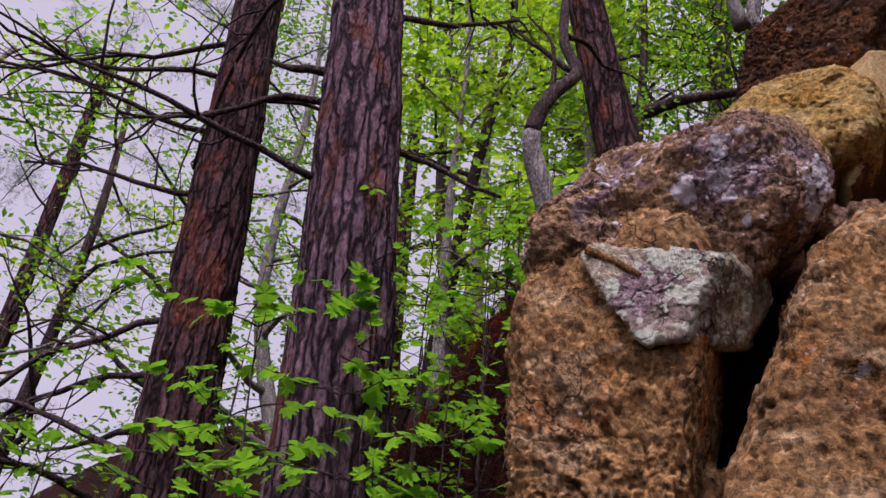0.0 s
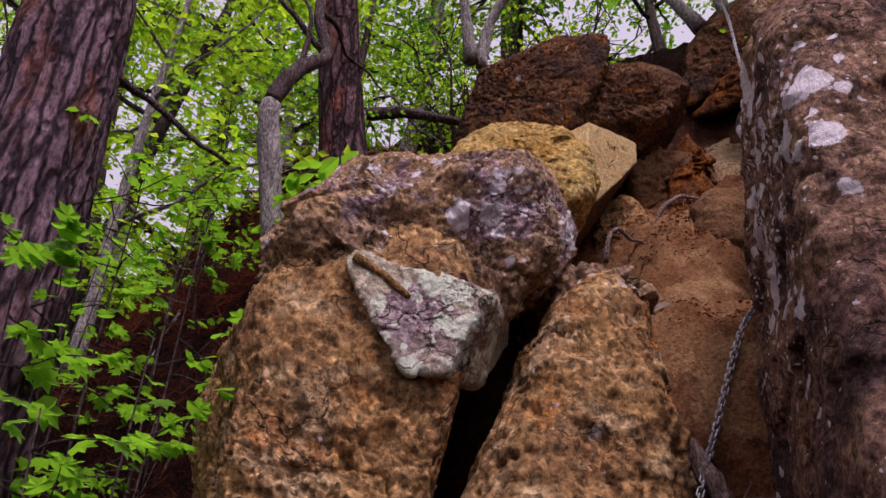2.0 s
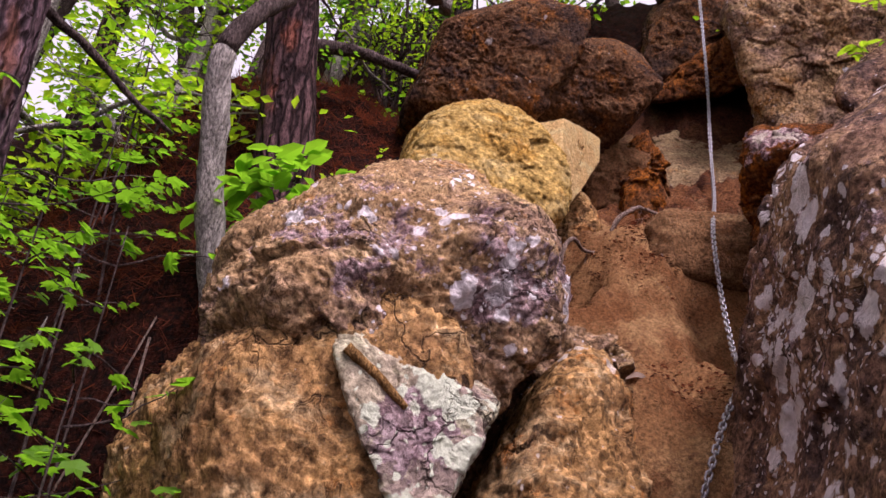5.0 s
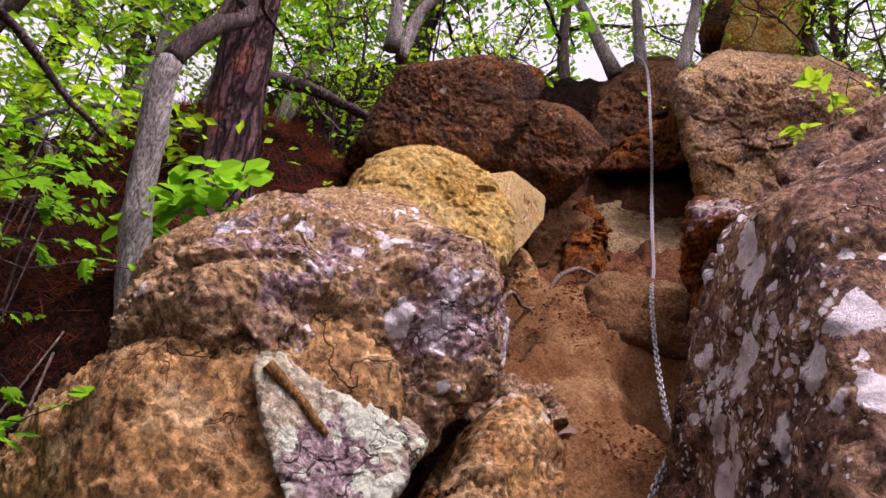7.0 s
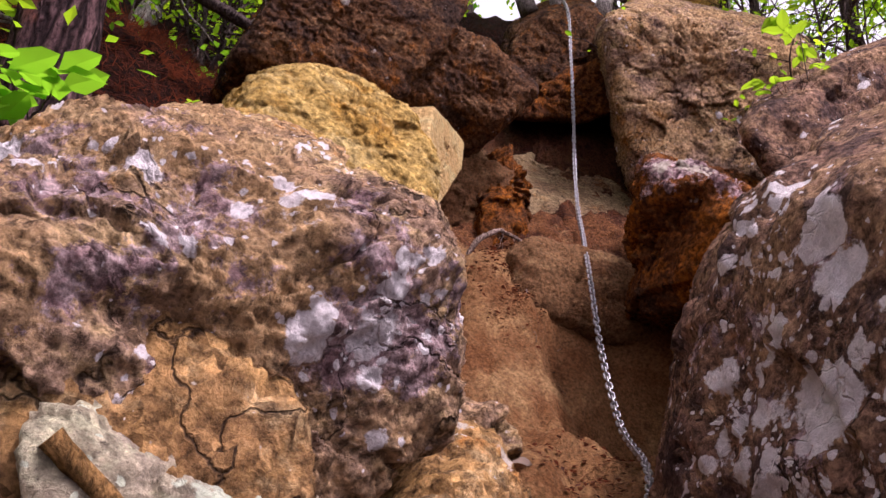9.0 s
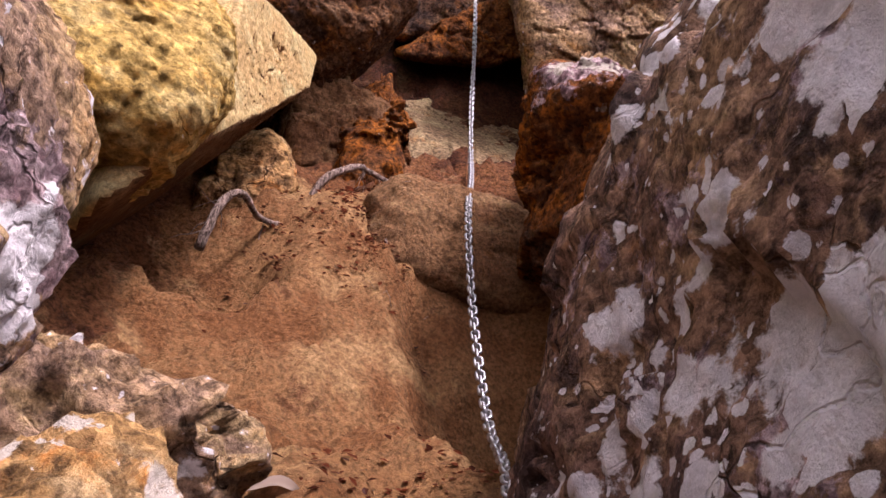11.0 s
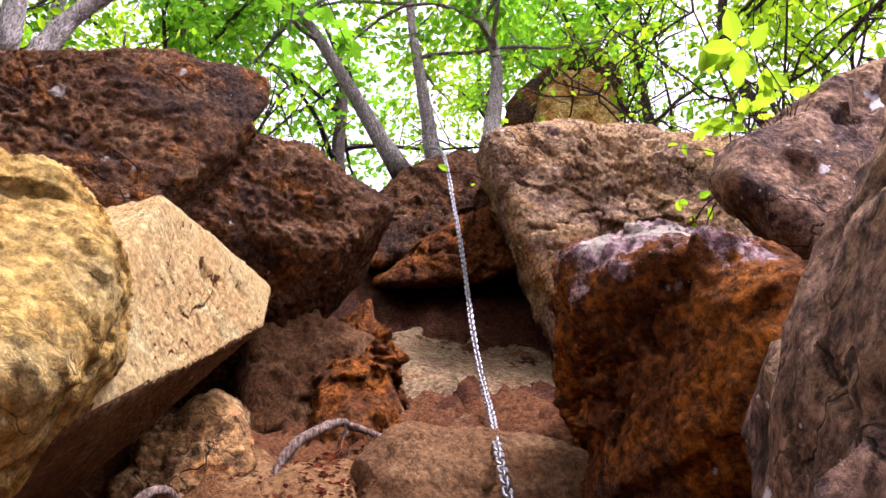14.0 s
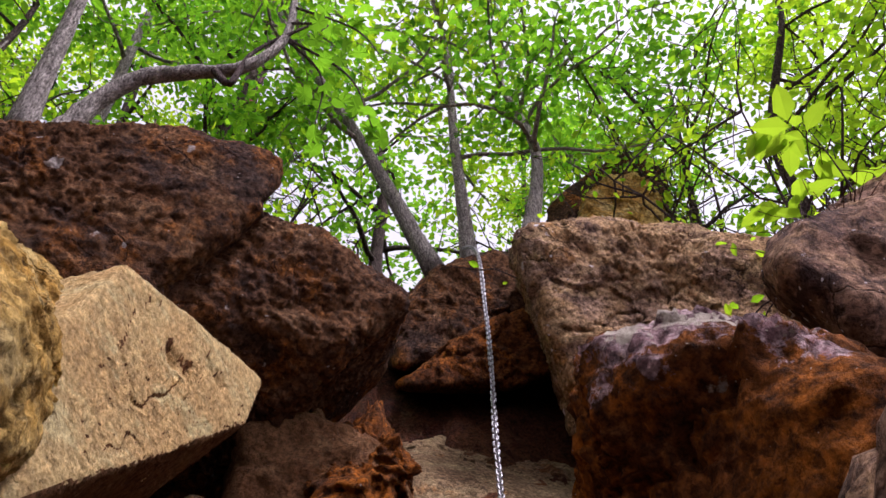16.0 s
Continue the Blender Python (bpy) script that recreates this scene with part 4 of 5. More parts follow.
def pine(foot, top, radius, seed, mat, label, stubs, tufts=0, sides=72, rows=220, bark=0.02):
    """A pine: plated trunk with flared foot, dead side branches given as (height, direction, length, rise), needle tufts on top."""
    rng = np.random.RandomState(seed)
    foot, top = np.array(foot, float), np.array(top, float)
    path = spline([foot, foot + (top - foot) * 0.5 + rng.normal(0, 0.03, 3), top], rows)
    s = np.linspace(0, 1, rows)
    rad = radius * (1.06 - 0.4 * s) * (1 + 0.35 * np.exp(-s * 26))
    tree = empty("pine_tree", tuple(foot), label, "tree", "pines on the slope")
    child("trunk", tube_data(path, rad, sides, 0.05, seed, bark), mat, tree)
    for k, (z, a, ln, rise) in enumerate(stubs):
        i = int(np.clip(np.searchsorted(path[:, 2], z), 0, rows - 1))
        way = np.array((np.cos(radians(a)), np.sin(radians(a)), rise))
        st = path[i] + way * radius * 0.7
        lp = limb_path(st, way, ln, rng, 10, 0.16)
        r0 = 0.019 if ln > 0.5 else 0.028
        parts = [tube_data(lp, np.linspace(r0, 0.008, 10), 8, 0.25, seed + k)]
        if ln > 0.6:
            for j in range(7):
                q = lp[rng.randint(2, 10)]
                w = lp[-1] - lp[0] + rng.normal(0, 0.6, 3) * ln
                tp = limb_path(q, w, ln * rng.uniform(0.25, 0.55), rng, 6, 0.25)
                parts.append(tube_data(tp, np.linspace(0.008, 0.002, 6), 5))
        child("branch", join(parts), BARK_DARK, tree)
    if tufts:
        places, ways = [], []
        limbs = []
        for k in range(tufts):
            i = rng.randint(int(rows * 0.45), rows)
            a = rng.uniform(0, 6.28)
            lp = limb_path(path[i], (np.cos(a), np.sin(a), 0.2), rng.uniform(0.8, 1.8), rng, 8, 0.15)
            limbs.append(tube_data(lp, np.linspace(0.02, 0.004, 8), 5))
            for j in range(160):
                places.append(lp[rng.randint(3, 8)] + rng.normal(0, 0.09, 3))
        child("branch", join(limbs), BARK_DARK, tree)
        pl = np.array(places)
        n = len(pl)
        allp = np.repeat(pl, 6, 0)
        child("crown", leaves_data(allp, rng.uniform(0.06, 0.11, n * 6), rng, "needle", 0.0, None, 0.0), NEEDLE, tree, False)
    return tree


def sapling(foot, height, seed, sprays=6, leaf=0.09, lean=(0, 0), kind="lobed", mat=None, label="", name="sapling", per=6, reach=0.4, stem=0.007):
    """A young tree: thin stem, side twigs, single broad leaves held level, each a part."""
    rng = np.random.RandomState(seed)
    foot = np.array(foot, float)
    top = foot + (lean[0], lean[1], height)
    path = spline([foot, foot + (top - foot) * 0.5 + rng.normal(0, 0.03, 3), top], 14)
    plant = empty(name, tuple(foot), label, "plant", "young trees")
    child("stem", tube_data(path, np.linspace(stem, stem * 0.3, 14), 6, 0.1, seed), BARK_DARK, plant)
    for k in range(sprays):
        i = int(5 + 8.5 * (k + rng.uniform(0, 0.7)) / sprays)
        a = rng.uniform(0, 6.28)
        tp = limb_path(path[min(i, 13)], (np.cos(a), np.sin(a), 0.25), reach * rng.uniform(0.5, 1.1), rng, 7, 0.15, -0.03)
        twig = child("twig", tube_data(tp, np.linspace(stem * 0.5, 0.0012, 7), 5), BARK_DARK, plant)
        for j in range(per):
            q = tp[min(1 + int(j * 6 / per) + 1, 6)]
            w = tp[-1] - tp[0] + rng.normal(0, 0.5, 3) * np.linalg.norm(tp[-1] - tp[0])
            size = leaf * rng.uniform(0.65, 1.2)
            v, f = leaves_data(np.array([q + w / np.linalg.norm(w) * 0.02]), np.array([size]), rng, kind, 0.75, np.array([w]))
            child("leaf", (v, f), mat or LEAF, plant, False)
    return plant


# ---- chain ----
def build_chain():
    pts = [(1.33, 1.80, 2.16), (1.52, 1.83, 2.46), (1.74, 1.83, 2.84), (2.0, 1.89, 3.07), (2.31, 2.08, 3.29), (2.506, 2.22, 3.64), (2.69, 2.335, 4.03), (3.06, 2.52, 4.42), (3.32, 2.66, 4.75), (3.51, 2.76, 5.16), (3.70, 2.85, 5.66), (3.87, 2.94, 6.23), (4.06, 3.06, 6.96), (4.45, 3.40, 7.65)]
    dense = spline(pts, 2000)
    s = np.r_[0, np.cumsum(np.linalg.norm(np.diff(dense, axis=0), axis=1))]
    pitch = 0.0252
    n = int(s[-1] / pitch)
    # one link: a rounded rectangle of round bar
    w, ln, bar, seg, ring = 0.0092, 0.0080, 0.0038, 20, 7
    ang = np.arange(seg) * 2 * np.pi / seg
    c = np.c_[w * np.cos(ang), 0 * ang, w * np.sin(ang) + np.where(np.sin(ang) >= 0, ln, -ln)]
    v, f = [], []
    for k in range(seg):
        t = c[(k + 1) % seg] - c[k - 1]
        t /= np.linalg.norm(t)
        side = np.cross(t, (0, 1, 0))
        for j in range(ring):
            b = 2 * np.pi * j / ring
            v.append(c[k] + bar * (np.cos(b) * side + np.sin(b) * np.array((0, 1, 0))))
            f.append((k * ring + j, ((k + 1) % seg) * ring + j, ((k + 1) % seg) * ring + (j + 1) % ring, k * ring + (j + 1) % ring))
    chain = empty("chain", pts[-1], "galvanised steel climbing chain hanging down the rock gully", "chain")
    me = None
    rng = np.random.RandomState(3)
    for k in range(n):
        q = np.array([np.interp(k * pitch + o, s, dense[:, a]) for o in (-0.01, 0.01) for a in range(3)]).reshape(2, 3)
        way = Vector(q[1] - q[0])
        m = Matrix.Translation(Vector(q.mean(0)) - chain.location) @ way.to_track_quat("Z", "Y").to_matrix().to_4x4() @ pose(0, 0, 0, 0, 0, 45 + 90 * (k % 2) + rng.normal(0, 9) + 25 * math.sin(k * 0.11))
        if me is None:
            link = mesh_object("link", v, f, STEEL, chain)
            me = link.data
        else:
            link = new("link", me)
            link.parent = chain
        link.matrix_basis = m
    return chain


build_chain()

# ---- pines and trees near the path ----
pine((-0.39, 2.76, 1.0), (-0.70, 2.76, 7.5), 0.215, 11, BARK_PINE, "tall pine trunk with thick purplish plated bark", [(4.25, 195, 0.35, 0.05), (4.05, 190, 0.9, 0.0), (5.2, 170, 1.6, 0.1), (4.75, 15, 0.7, 0.1), (3.55, 200, 1.3, 0.1), (5.8, 60, 1.4, 0.2), (5.0, 200, 1.5, 0.0), (3.9, 20, 0.6, -0.2), (5.6, 210, 1.3, 0.2)])
pine((-1.22, 3.55, 0.9), (-1.52, 3.62, 7.6), 0.19, 12, BARK_RED, "leaning pine trunk with dark reddish bark", [(5.35, 180, 1.5, 0.05), (4.6, 185, 1.4, -0.15), (5.0, 200, 1.6, 0.05), (4.1, 178, 1.1, 0.12), (3.3, 190, 1.3, -0.1), (3.0, 175, 1.2, 0.1), (5.9, 160, 1.5, 0.2), (2.6, 185, 1.1, 0.1), (4.9, 15, 0.7, 0.0)])
pine((1.02, 3.60, 3.85), (0.62, 3.42, 7.8), 0.135, 13, BARK_RED, "slim pine trunk with dark purplish bark and orange patches", [(6.2, 200, 0.8, 0.2), (6.6, 20, 0.9, 0.2)], 0, 40, 120, 0.014)


def crooked_tree():
    tree = empty("crooked_tree", (0.53, 3.11, 3.0), "crooked grey-barked tree with a weathered base on the bank", "tree", "trees of the wood")
    p = spline([(0.72, 3.05, 2.95), (0.58, 3.10, 3.2), (0.46, 3.06, 3.55), (0.37, 2.98, 3.95), (0.35, 2.95, 4.15), (0.45, 2.93, 4.38), (0.60, 3.0, 4.62), (0.55, 3.05, 4.95), (0.62, 3.1, 5.6)], 60)
    child("trunk", tube_data(p[:30], np.linspace(0.062, 0.043, 30), 16, 0.22, 3, 0.006), BARK_GREY, tree)
    child("trunk", tube_data(p[29:], np.linspace(0.043, 0.022, 31), 14, 0.2, 4, 0.004), BARK_DARK, tree)
    rng = np.random.RandomState(5)
    for k, (i, w, ln) in enumerate(((34, (0.5, 0.1, 0.8), 0.7), (44, (-0.6, 0.1, 0.6), 0.8), (52, (0.6, 0.4, 0.5), 0.9))):
        child("limb", tube_data(limb_path(p[i], w, ln, rng, 10, 0.2), np.linspace(0.02, 0.004, 10), 7, 0.2), BARK_DARK, tree)
    return tree


crooked_tree()


def fallen_log(points, r, seed, label, mat=None):
    rng = np.random.RandomState(seed)
    log = empty("fallen_log", points[0], label, "log")
    p = spline(points, 26)
    child("stem", tube_data(p, np.linspace(r, r * 0.55, 26), 14, 0.25, seed, 0.006), mat or BARK_DARK, log)
    for k in range(4):
        i = rng.randint(6, 25)
        child("branch", tube_data(limb_path(p[i], rng.normal(0, 1, 3) + (0, 0, 1), 0.4, rng, 7, 0.25), np.linspace(0.012, 0.003, 7), 6), BARK_GREY, log)
    return log


fallen_log([(1.20, 3.90, 5.20), (1.45, 3.78, 5.22), (1.80, 3.58, 5.12)], 0.045, 2, "dead dark log lying on the bank above the rocks")

# gnarled tree growing on the capping boulder
broadleaf("gnarled_tree", (1.90, 3.70, 5.85), (1.72, 3.55, 8.2), 0.04, 31, 7, 900, 0.07, 1.1, BARK_GREY, LEAF, 0.35, "gnarled pale-barked tree rooted on the capping boulder", 0.3, "oval")
snag = empty("bent_trunk", (2.0, 3.72, 5.95), "bent pale grey trunk arching over the capping boulder", "tree", "trees of the wood")
child("trunk", tube_data(spline([(2.0, 3.72, 5.85), (2.03, 3.66, 6.2), (2.10, 3.52, 6.44), (2.24, 3.36, 6.55), (2.36, 3.2, 6.62), (2.44, 3.1, 6.95), (2.42, 3.1, 7.5)], 40), np.linspace(0.045, 0.016, 40), 12, 0.3, 7, 0.004), BARK_GREY, snag)
child("branch", tube_data(spline([(2.28, 3.3, 6.57), (2.32, 3.2, 6.4), (2.36, 3.18, 6.75), (2.5, 3.0, 7.1)], 20), np.linspace(0.02, 0.006, 20), 8, 0.2), BARK_DARK, snag)

# trees on the ridge
for k, (foot, top, r, seed) in enumerate((((4.30, 3.50, 7.3), (2.7, 4.2, 10.6), 0.055, 41), ((4.45, 3.32, 7.3), (3.5, 3.1, 10.9), 0.05, 42), ((4.45, 2.95, 7.1), (4.6, 2.7, 10.8), 0.055, 43), ((5.6, 1.3, 7.0), (5.2, 0.7, 10.5), 0.05, 44), ((5.9, 2.0, 7.2), (5.7, 1.7, 10.2), 0.05, 46), ((5.2, 0.2, 6.3), (4.9, -0.2, 9.6), 0.05, 47), ((5.2, 4.6, 7.6), (5.0, 4.8, 11.5), 0.09, 45))):
    broadleaf("ridge_tree", foot, top, r, seed, 12, 1900, 0.085, 1.9, BARK_GREY if k < 3 else BARK_DARK, LEAF_BG if k % 2 else LEAF, 0.3, "grey-barked broadleaf tree with fresh green leaves on the ridge", 0.12, "small")

# overhanging spray of broad leaves on the bent trunk
rng = np.random.RandomState(21)
for k, (a, b) in enumerate((((2.44, 3.1, 6.95), (2.62, 2.98, 6.2)), ((2.44, 3.1, 6.95), (2.75, 2.78, 6.22)), ((2.42, 3.1, 7.3), (2.62, 2.62, 6.4)), ((2.43, 3.1, 7.1), (2.36, 2.75, 6.4)))):
    path = spline([a, (np.array(a) + np.array(b)) / 2 + (0.08, -0.05, 0.12), b], 12)
    child("branch", tube_data(path, np.linspace(0.008, 0.002, 12), 6, 0.1), BARK_DARK, snag)
    for j in range(8):
        q = path[rng.randint(4, 12)] + rng.normal(0, 0.07, 3)
        child("leaf", leaves_data(np.array([q]), np.array([rng.uniform(0.06, 0.1)]), rng, "lobed", 0.6), LEAF_SAP, snag, False)


def twiggy_bush(foot, height, seed, stems=6):
    """A shrub of many thin dark forking stems with small leaves at their ends."""
    rng = np.random.RandomState(seed)
    bush = empty("ridge_shrub", foot, "twiggy dark-stemmed shrub with small fresh leaves on the ridge", "shrub", "shrubs on the ridge")
    ends = []
    for k in range(stems):
        a = 6.28 * (k + rng.uniform(0, 0.6)) / stems
        main = limb_path(foot, (0.55 * np.cos(a), 0.55 * np.sin(a), 1.0), height * rng.uniform(0.75, 1.15), rng, 12, 0.13)
        parts = [tube_data(main, np.linspace(0.017, 0.005, 12), 6, 0.15, seed + k)]
        for j in range(11):
            p = main[rng.randint(2, 12)]
            tw = limb_path(p, rng.normal(0, 0.8, 3) + (0, 0, 0.5), height * rng.uniform(0.2, 0.45), rng, 8, 0.22)
            parts.append(tube_data(tw, np.linspace(0.008, 0.003, 8), 5))
            ends.append(tw[3:])
            for _ in range(3):
                ft = limb_path(tw[rng.randint(2, 8)], rng.normal(0, 1, 3), height * 0.14, rng, 5, 0.2)
                parts.append(tube_data(ft, np.linspace(0.004, 0.002, 5), 4))
                ends.append(ft[2:])
        child("stem", join(parts), BARK_DARK, bush)
    an = np.vstack(ends)
    n = 900
    places = an[rng.randint(0, len(an), n)] + rng.normal(0, 0.03, (n, 3))
    child("crown", leaves_data(places, rng.uniform(0.03, 0.065, n), rng, "oval", 0.5), LEAF_BG, bush, False)


for k, (x, y, h) in enumerate(((5.9, 2.9, 1.8), (5.2, 1.7, 2.2), (5.0, 1.1, 2.0), (6.0, 2.0, 2.0), (5.6, 1.4, 2.4), (2.2, 4.5, 1.5), (2.9, 4.35, 1.4), (3.6, 4.3, 1.3))):
    twiggy_bush((x, y, ground_at(x, y) - 0.05), h, 310 + k)

# ---- trees of the wood ----
WOOD = [(-3.2, 4.5, 7, 0.09, 0), (-2.4, 6.0, 8, 0.10, 0), (-3.9, 6.9, 9, 0.10, 1), (-1.3, 7.3, 8, 0.10, 0), (-0.3, 5.9, 6, 0.07, 1), (0.1, 7.4, 7, 0.09, 0), (0.75, 6.1, 5.5, 0.07, 1), (1.3, 5.3, 5, 0.06, 0),
        (1.6, 6.9, 6, 0.08, 1), (2.3, 5.6, 5.5, 0.07, 0), (2.9, 6.5, 6, 0.08, 1), (3.4, 5.2, 5, 0.07, 0), (0.2, 9.4, 9, 0.12, 1), (-2.2, 9.8, 9, 0.12, 0), (2.2, 9.0, 7, 0.1, 1), (6.6, 2.4, 4.5, 0.08, 0), (6.9, 4.0, 4.5, 0.08, 1), (6.3, 0.4, 5, 0.07, 1), (-0.1, 4.5, 4.5, 0.04, 1)]
for k, (x, y, h, r, m) in enumerate(WOOD):
    z = ground_at(x, y) - 0.05
    rr = np.random.RandomState(60 + k)
    broadleaf("wood_tree", (x, y, z), (x + rr.normal(0, 0.35), y + rr.normal(0, 0.35), z + h), r, 60 + k, 13, 2400 if k < 5 else 4200, 0.07, 0.24 * h + 0.3, BARK_DARK if k % 3 else BARK_GREY, LEAF_BG if m else LEAF, 0.12, "broadleaf tree with thin layered fresh green foliage" if m else "slender broadleaf tree with bright spring leaves", 0.12)
for k, (x, y, h) in enumerate(((-2.9, 7.6, 11), (-0.9, 10.2, 12), (1.0, 8.3, 9), (4.2, 6.4, 7), (-5.2, 7.9, 11), (-4.6, 4.4, 9))):
    z = ground_at(x, y) - 0.1
    pine((x, y, z), (x + 0.2, y, z + h), 0.12, 90 + k, BARK_RED, "distant pine with sparse dark needles", [(z + h * 0.5, 40 * k, 1.3, 0.1), (z + h * 0.4, 40 * k + 160, 1.2, 0.1)], 16, 20, 60, 0.01)

# ---- saplings and small plants ----
for k, (x, y, z, h, lean, leaf, sp) in enumerate(((-0.28, 2.35, 1.55, 1.35, (-0.12, 0.05), 0.10, 9), (-0.05, 2.5, 1.7, 1.0, (0.05, 0.0), 0.09, 7), (-0.55, 2.2, 1.3, 1.5, (-0.1, 0.1), 0.10, 9), (-0.8, 2.5, 1.2, 1.2, (-0.15, 0), 0.09, 8), (0.05, 2.9, 2.2, 1.1, (0.1, 0), 0.085, 7), (-1.3, 2.3, 0.9, 1.4, (-0.1, 0), 0.09, 8), (-1.0, 3.0, 1.2, 1.6, (0.1, 0.1), 0.09, 8), (0.28, 3.45, 3.1, 0.9, (0, 0.1), 0.08, 6), (-0.2, 3.6, 2.3, 1.3, (0.1, 0), 0.085, 8), (0.1, 2.55, 2.0, 0.45, (-0.05, -0.05), 0.09, 4), (-0.15, 2.15, 1.4, 0.9, (-0.1, 0.0), 0.08, 9), (-0.45, 2.5, 1.5, 1.9, (0.15, 0.0), 0.075, 12), (-0.7, 2.1, 1.1, 1.1, (0.1, 0.05), 0.08, 9), (-0.1, 2.75, 2.0, 1.5, (0.0, 0.1), 0.07, 12), (-0.9, 2.8, 1.2, 2.0, (0.1, 0.0), 0.075, 12), (-1.6, 2.9, 0.8, 2.6, (0.1, 0.1), 0.075, 13), (0.12, 3.3, 2.7, 1.3, (0.05, 0.1), 0.065, 10), (0.35, 4.0, 3.6, 1.5, (0.0, 0.0), 0.065, 12))):
    sapling((x, y, min(z, ground_at(x, y))), h + z - min(z, ground_at(x, y)), 120 + k, sp + 2, leaf * 0.72, lean, "lobed", LEAF_SAP, "thin sapling with broad fresh green lobed leaves", per=7, reach=0.36)
sapling((0.70, 2.98, ground_at(0.70, 2.98)), 0.46, 141, 18, 0.11, (-0.02, -0.08), "oval", LEAF, "leafy green shrub growing behind the boulder", "shrub", 8, 0.26, 0.006)
sapling((1.08, 3.0, ground_at(1.08, 3.0)), 0.46, 142, 4, 0.11, (-0.02, -0.03), "oval", LEAF, "small green seedling on the bank", "seedling", 4, 0.10, 0.004)
sapling((2.98, 1.56, 4.78), 0.16, 143, 3, 0.075, (-0.04, 0.0), "oval", LEAF_YEL, "yellow-green seedling rooted in a rock crack", "seedling", 4, 0.08, 0.003)
sapling((3.02, 1.45, 4.78), 0.55, 144, 5, 0.085, (-0.03, 0.0), "oval", LEAF_YEL, "yellow-green sapling rooted between the boulders", "seedling", 5, 0.12, 0.003)
sapling((0.45, 2.62, ground_at(0.45, 2.62)), 0.3, 145, 3, 0.09, (-0.1, -0.05), "lobed", LEAF, "small green seedling in the needle litter", "seedling", 4, 0.12, 0.004)

for k, (x, y, h) in enumerate(((0.15, 3.5, 1.0), (-0.2, 3.9, 1.5), (0.3, 4.3, 1.2), (-0.6, 4.1, 1.6), (0.05, 2.95, 0.8), (0.6, 4.4, 1.0), (1.25, 4.15, 0.8), (1.6, 4.4, 0.9), (0.85, 3.95, 0.7), (1.2, 3.35, 0.35))):
    sapling((x, y, ground_at(x, y)), h, 160 + k, 12, 0.042, (0.1, 0.0), "oval", LEAF_YEL if k % 2 else LEAF, "twiggy undergrowth shrub with small fresh leaves", "undergrowth_shrub", 9, 0.5, 0.006)

# ---- roots, sticks, leaf ----
def root(points, r, seed, label):
    ob = empty("root", points[0], label, "root")
    p = spline(points, 34)
    child("root_stem", tube_data(p, np.linspace(r, r * 0.45, 34), 10, 0.35, seed, 0.003), ROOT_MAT, ob)
    rng = np.random.RandomState(seed)
    for k in range(9):
        i = rng.randint(3, 32)
        child("rootlet", tube_data(limb_path(p[i], rng.normal(0, 1, 3) - (0, 0, 0.8), rng.uniform(0.06, 0.2), rng, 7, 0.3), np.linspace(0.0025, 0.0007, 7), 4), ROOT_MAT, ob)
    return ob


root([(2.52, 2.84, 4.10), (2.56, 2.80, 4.22), (2.66, 2.76, 4.31), (2.73, 2.76, 4.335), (2.78, 2.70, 4.30), (2.79, 2.64, 4.25), (2.86, 2.62, 4.30)], 0.014, 3, "gnarled grey-brown tree root arching out of the earth")
root([(2.14, 2.86, 3.78), (2.17, 2.84, 3.93), (2.24, 2.84, 4.0), (2.36, 2.87, 3.985), (2.47, 2.86, 4.02), (2.54, 2.83, 4.12)], 0.013, 4, "pale twisted root hanging in the hollow under the slab")
root([(2.63, 2.60, 4.02), (2.62, 2.56, 3.85), (2.60, 2.50, 3.68)], 0.006, 5, "thin root hanging over the gully earth")
root([(1.42, 1.86, 2.40), (1.45, 1.80, 2.24), (1.43, 1.74, 2.08), (1.48, 1.70, 1.9)], 0.035, 6, "thick brown root at the foot of the chain")


def stick(a, b, r, seed, label, mat=None, name="stick"):
    rng = np.random.RandomState(seed)
    a, b = np.array(a, float), np.array(b, float)
    p = spline([a, (a + b) / 2 + rng.normal(0, 0.03, 3) * np.linalg.norm(b - a), b], 14)
    ob = mesh_object(name, tube_data(p, np.linspace(r, r * 0.6, 14), 10, 0.2, seed)[0], tube_data(p, np.linspace(r, r * 0.6, 14), 10)[1], mat or STICK_MAT)
    return tagged(ob, label, "stick")


stick((0.392, 1.950, 2.782), (0.53, 1.895, 2.665), 0.014, 1, "short brown stick lying on the pale slab")
stick((-0.10, 2.75, ground_at(-0.10, 2.75) + 0.03), (0.38, 2.72, ground_at(0.38, 2.72) + 0.04), 0.011, 2, "long bare stick lying on red needle litter", STICK_MAT)
rng = np.random.RandomState(77)
for k in range(26):
    x, y = rng.uniform(-0.6, 0.9), rng.uniform(2.5, 4.2)
    if 0.1 < x and y < 2.95:
        x -= 0.6
    a = rng.uniform(0, 6.28)
    ln = rng.uniform(0.12, 0.4)
    x2, y2 = x + ln * math.cos(a), y + ln * math.sin(a)
    tagged(stick((x, y, ground_at(x, y) + 0.02), (x2, y2, ground_at(x2, y2) + 0.035), rng.uniform(0.003, 0.008), 200 + k, "thin dead twig on the needle-covered bank", (ROOT_MAT, BARK_GREY, STICK_MAT)[k % 3], "twig"), group="fallen twigs")


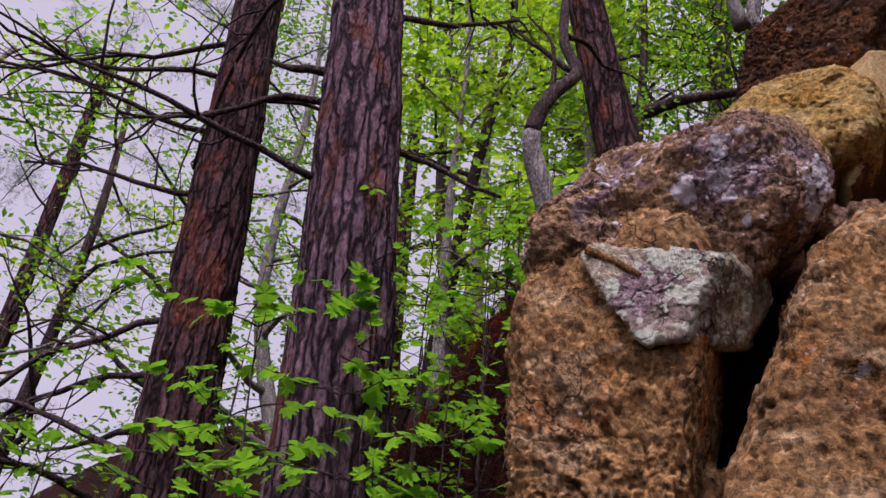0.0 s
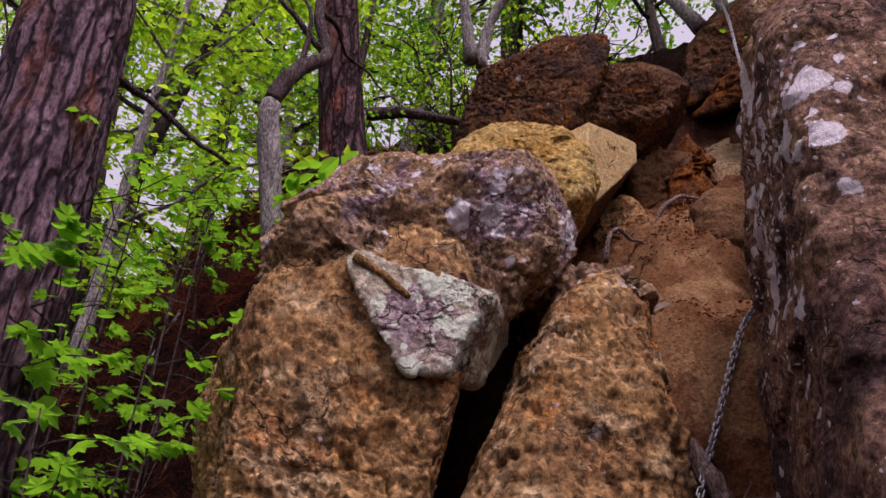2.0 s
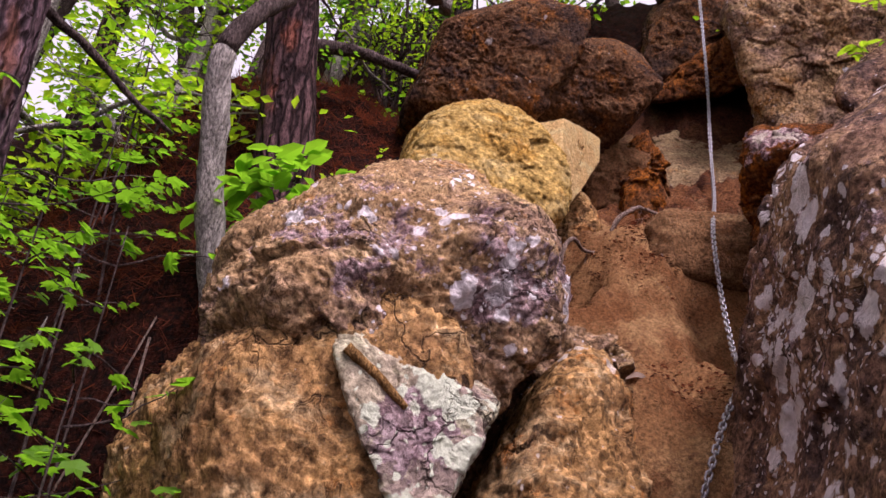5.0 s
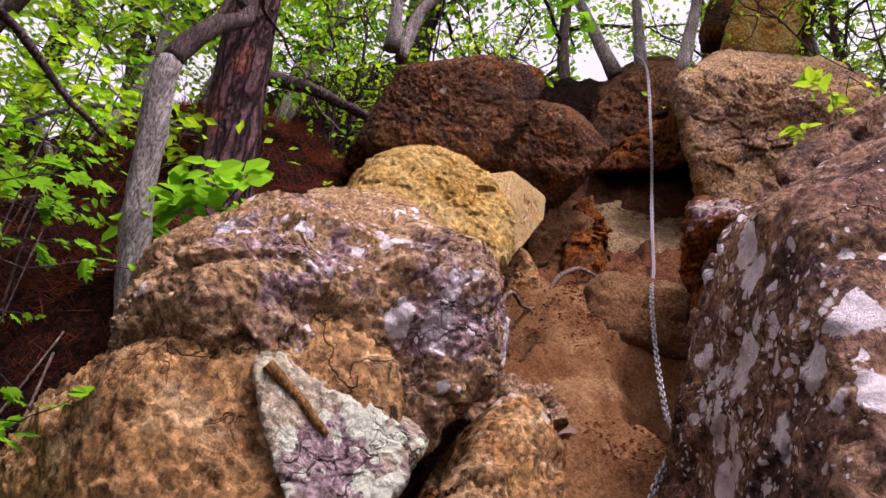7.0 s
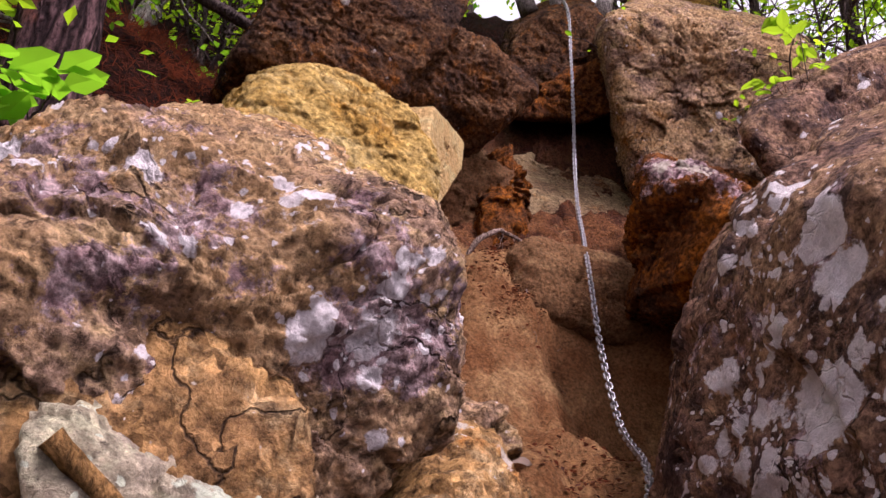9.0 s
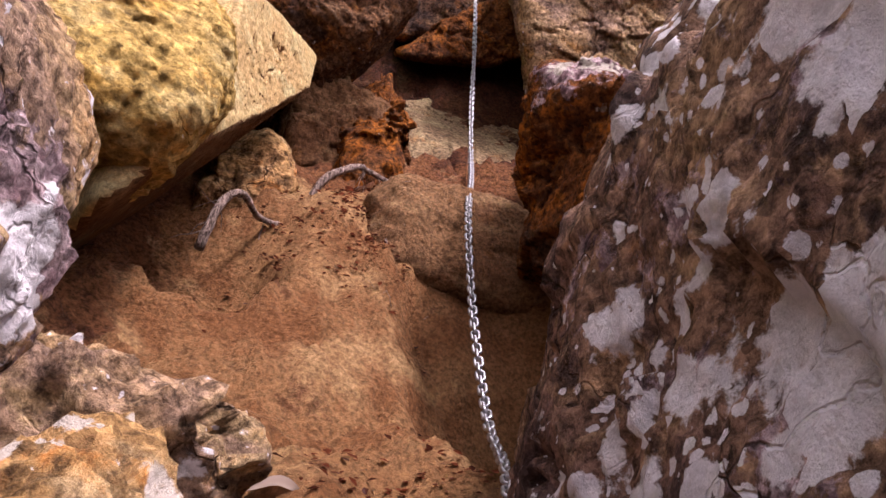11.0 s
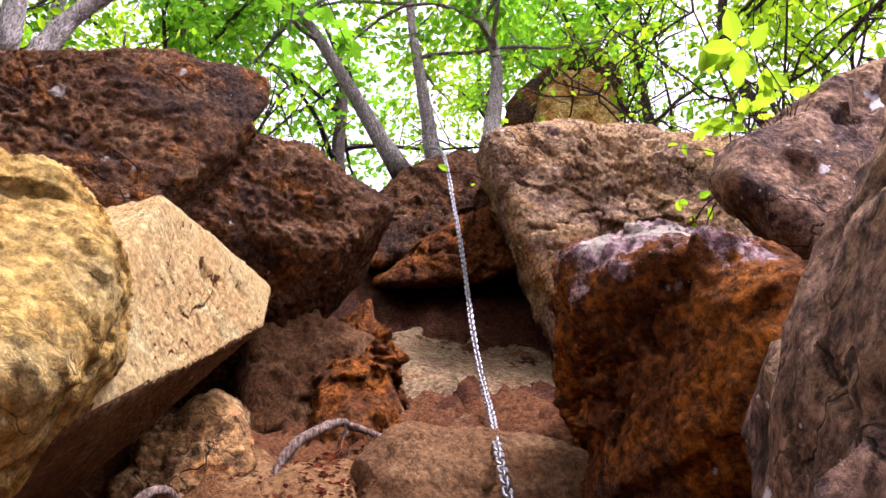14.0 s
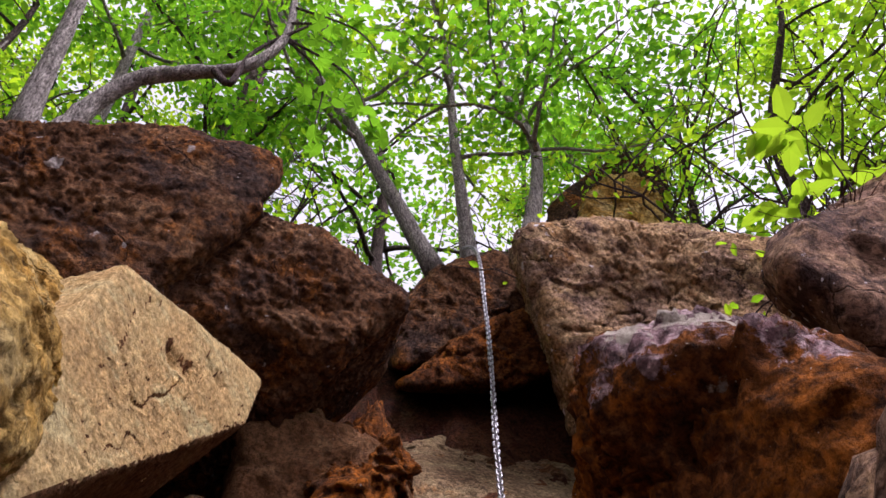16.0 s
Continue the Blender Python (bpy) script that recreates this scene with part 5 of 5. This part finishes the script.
def dead_leaf(place, size, yaw):
    n = 9
    v, f = [], []
    for i in range(n):
        t = i / (n - 1)
        w = 0.34 * math.sin(math.pi * min(t * 0.94 + 0.04, 1)) ** 0.8
        for j in (-1, -0.5, 0, 0.5, 1):
            v.append((w * j * size, (t - 0.5) * size, size * (0.16 * abs(j) + 0.12 * math.sin(t * 5) + 0.05)))
    for i in range(n - 1):
        for j in range(4):
            f.append((i * 5 + j, i * 5 + j + 1, i * 5 + j + 6, i * 5 + j + 5))
    ob = mesh_object("dead_leaf", v, f, DEAD_LEAF)
    ob.matrix_world = pose(*place, 12, -8, yaw)
    return tagged(ob, "curled grey-brown dead leaf on the gully earth", "leaf")


dead_leaf((1.693, 2.123, ground_at(1.693, 2.123) + 0.006), 0.085, 40)


# ---- litter ----
def litter():
    rng = np.random.RandomState(9)
    n = 64000
    x, y = rng.uniform(-1.6, 2.3, n), rng.uniform(2.3, 5.0, n)
    v = -UY * x + UX * y
    keep = v > 1.0 + rng.uniform(0, 0.3, n)
    x, y = x[keep], y[keep]
    z = ground_height(x, y) + rng.uniform(0.002, 0.03, len(x))
    data = leaves_data(np.c_[x, y, z], rng.uniform(0.06, 0.13, len(x)), rng, "needle", 0.85, None, 0.0)
    ob = mesh_object("needle_litter", data[0], data[1], LITTER, None, False)
    tagged(ob, "reddish dead pine needles covering the bank", "needle litter", kind="stuff")
    x = np.r_[rng.normal(2.0, 0.14, 420), rng.normal(2.62, 0.10, 500), rng.normal(2.36, 0.12, 260)]
    y = np.r_[rng.normal(2.06, 0.07, 420), rng.normal(2.64, 0.08, 500), rng.normal(2.82, 0.07, 260)]
    data = leaves_data(np.c_[x, y, ground_height(x, y) + 0.004], rng.uniform(0.008, 0.026, len(x)), rng, "small", 0.9, None, 0.0)
    ob = mesh_object("leaf_crumbs", data[0], data[1], LITTER, None, False)
    tagged(ob, "crumbled red-brown leaf bits on the gully floor", "leaf litter", kind="stuff")


litter()


def dead_tuft(place, size, n, seed):
    rng = np.random.RandomState(seed)
    parts = [tube_data(limb_path(place, rng.normal(0, 0.7, 3) + (-0.3, -0.3, -0.5), size * rng.uniform(0.5, 1), rng, 6, 0.2), np.linspace(0.0025, 0.0007, 6), 3) for _ in range(n)]
    v, f = join(parts)
    return tagged(mesh_object("dead_tuft", v, f, LITTER), "tuft of dead red needles hanging in a rock crack", "dead needles", kind="stuff")


dead_tuft((3.0, 1.52, 4.8), 0.22, 60, 4)
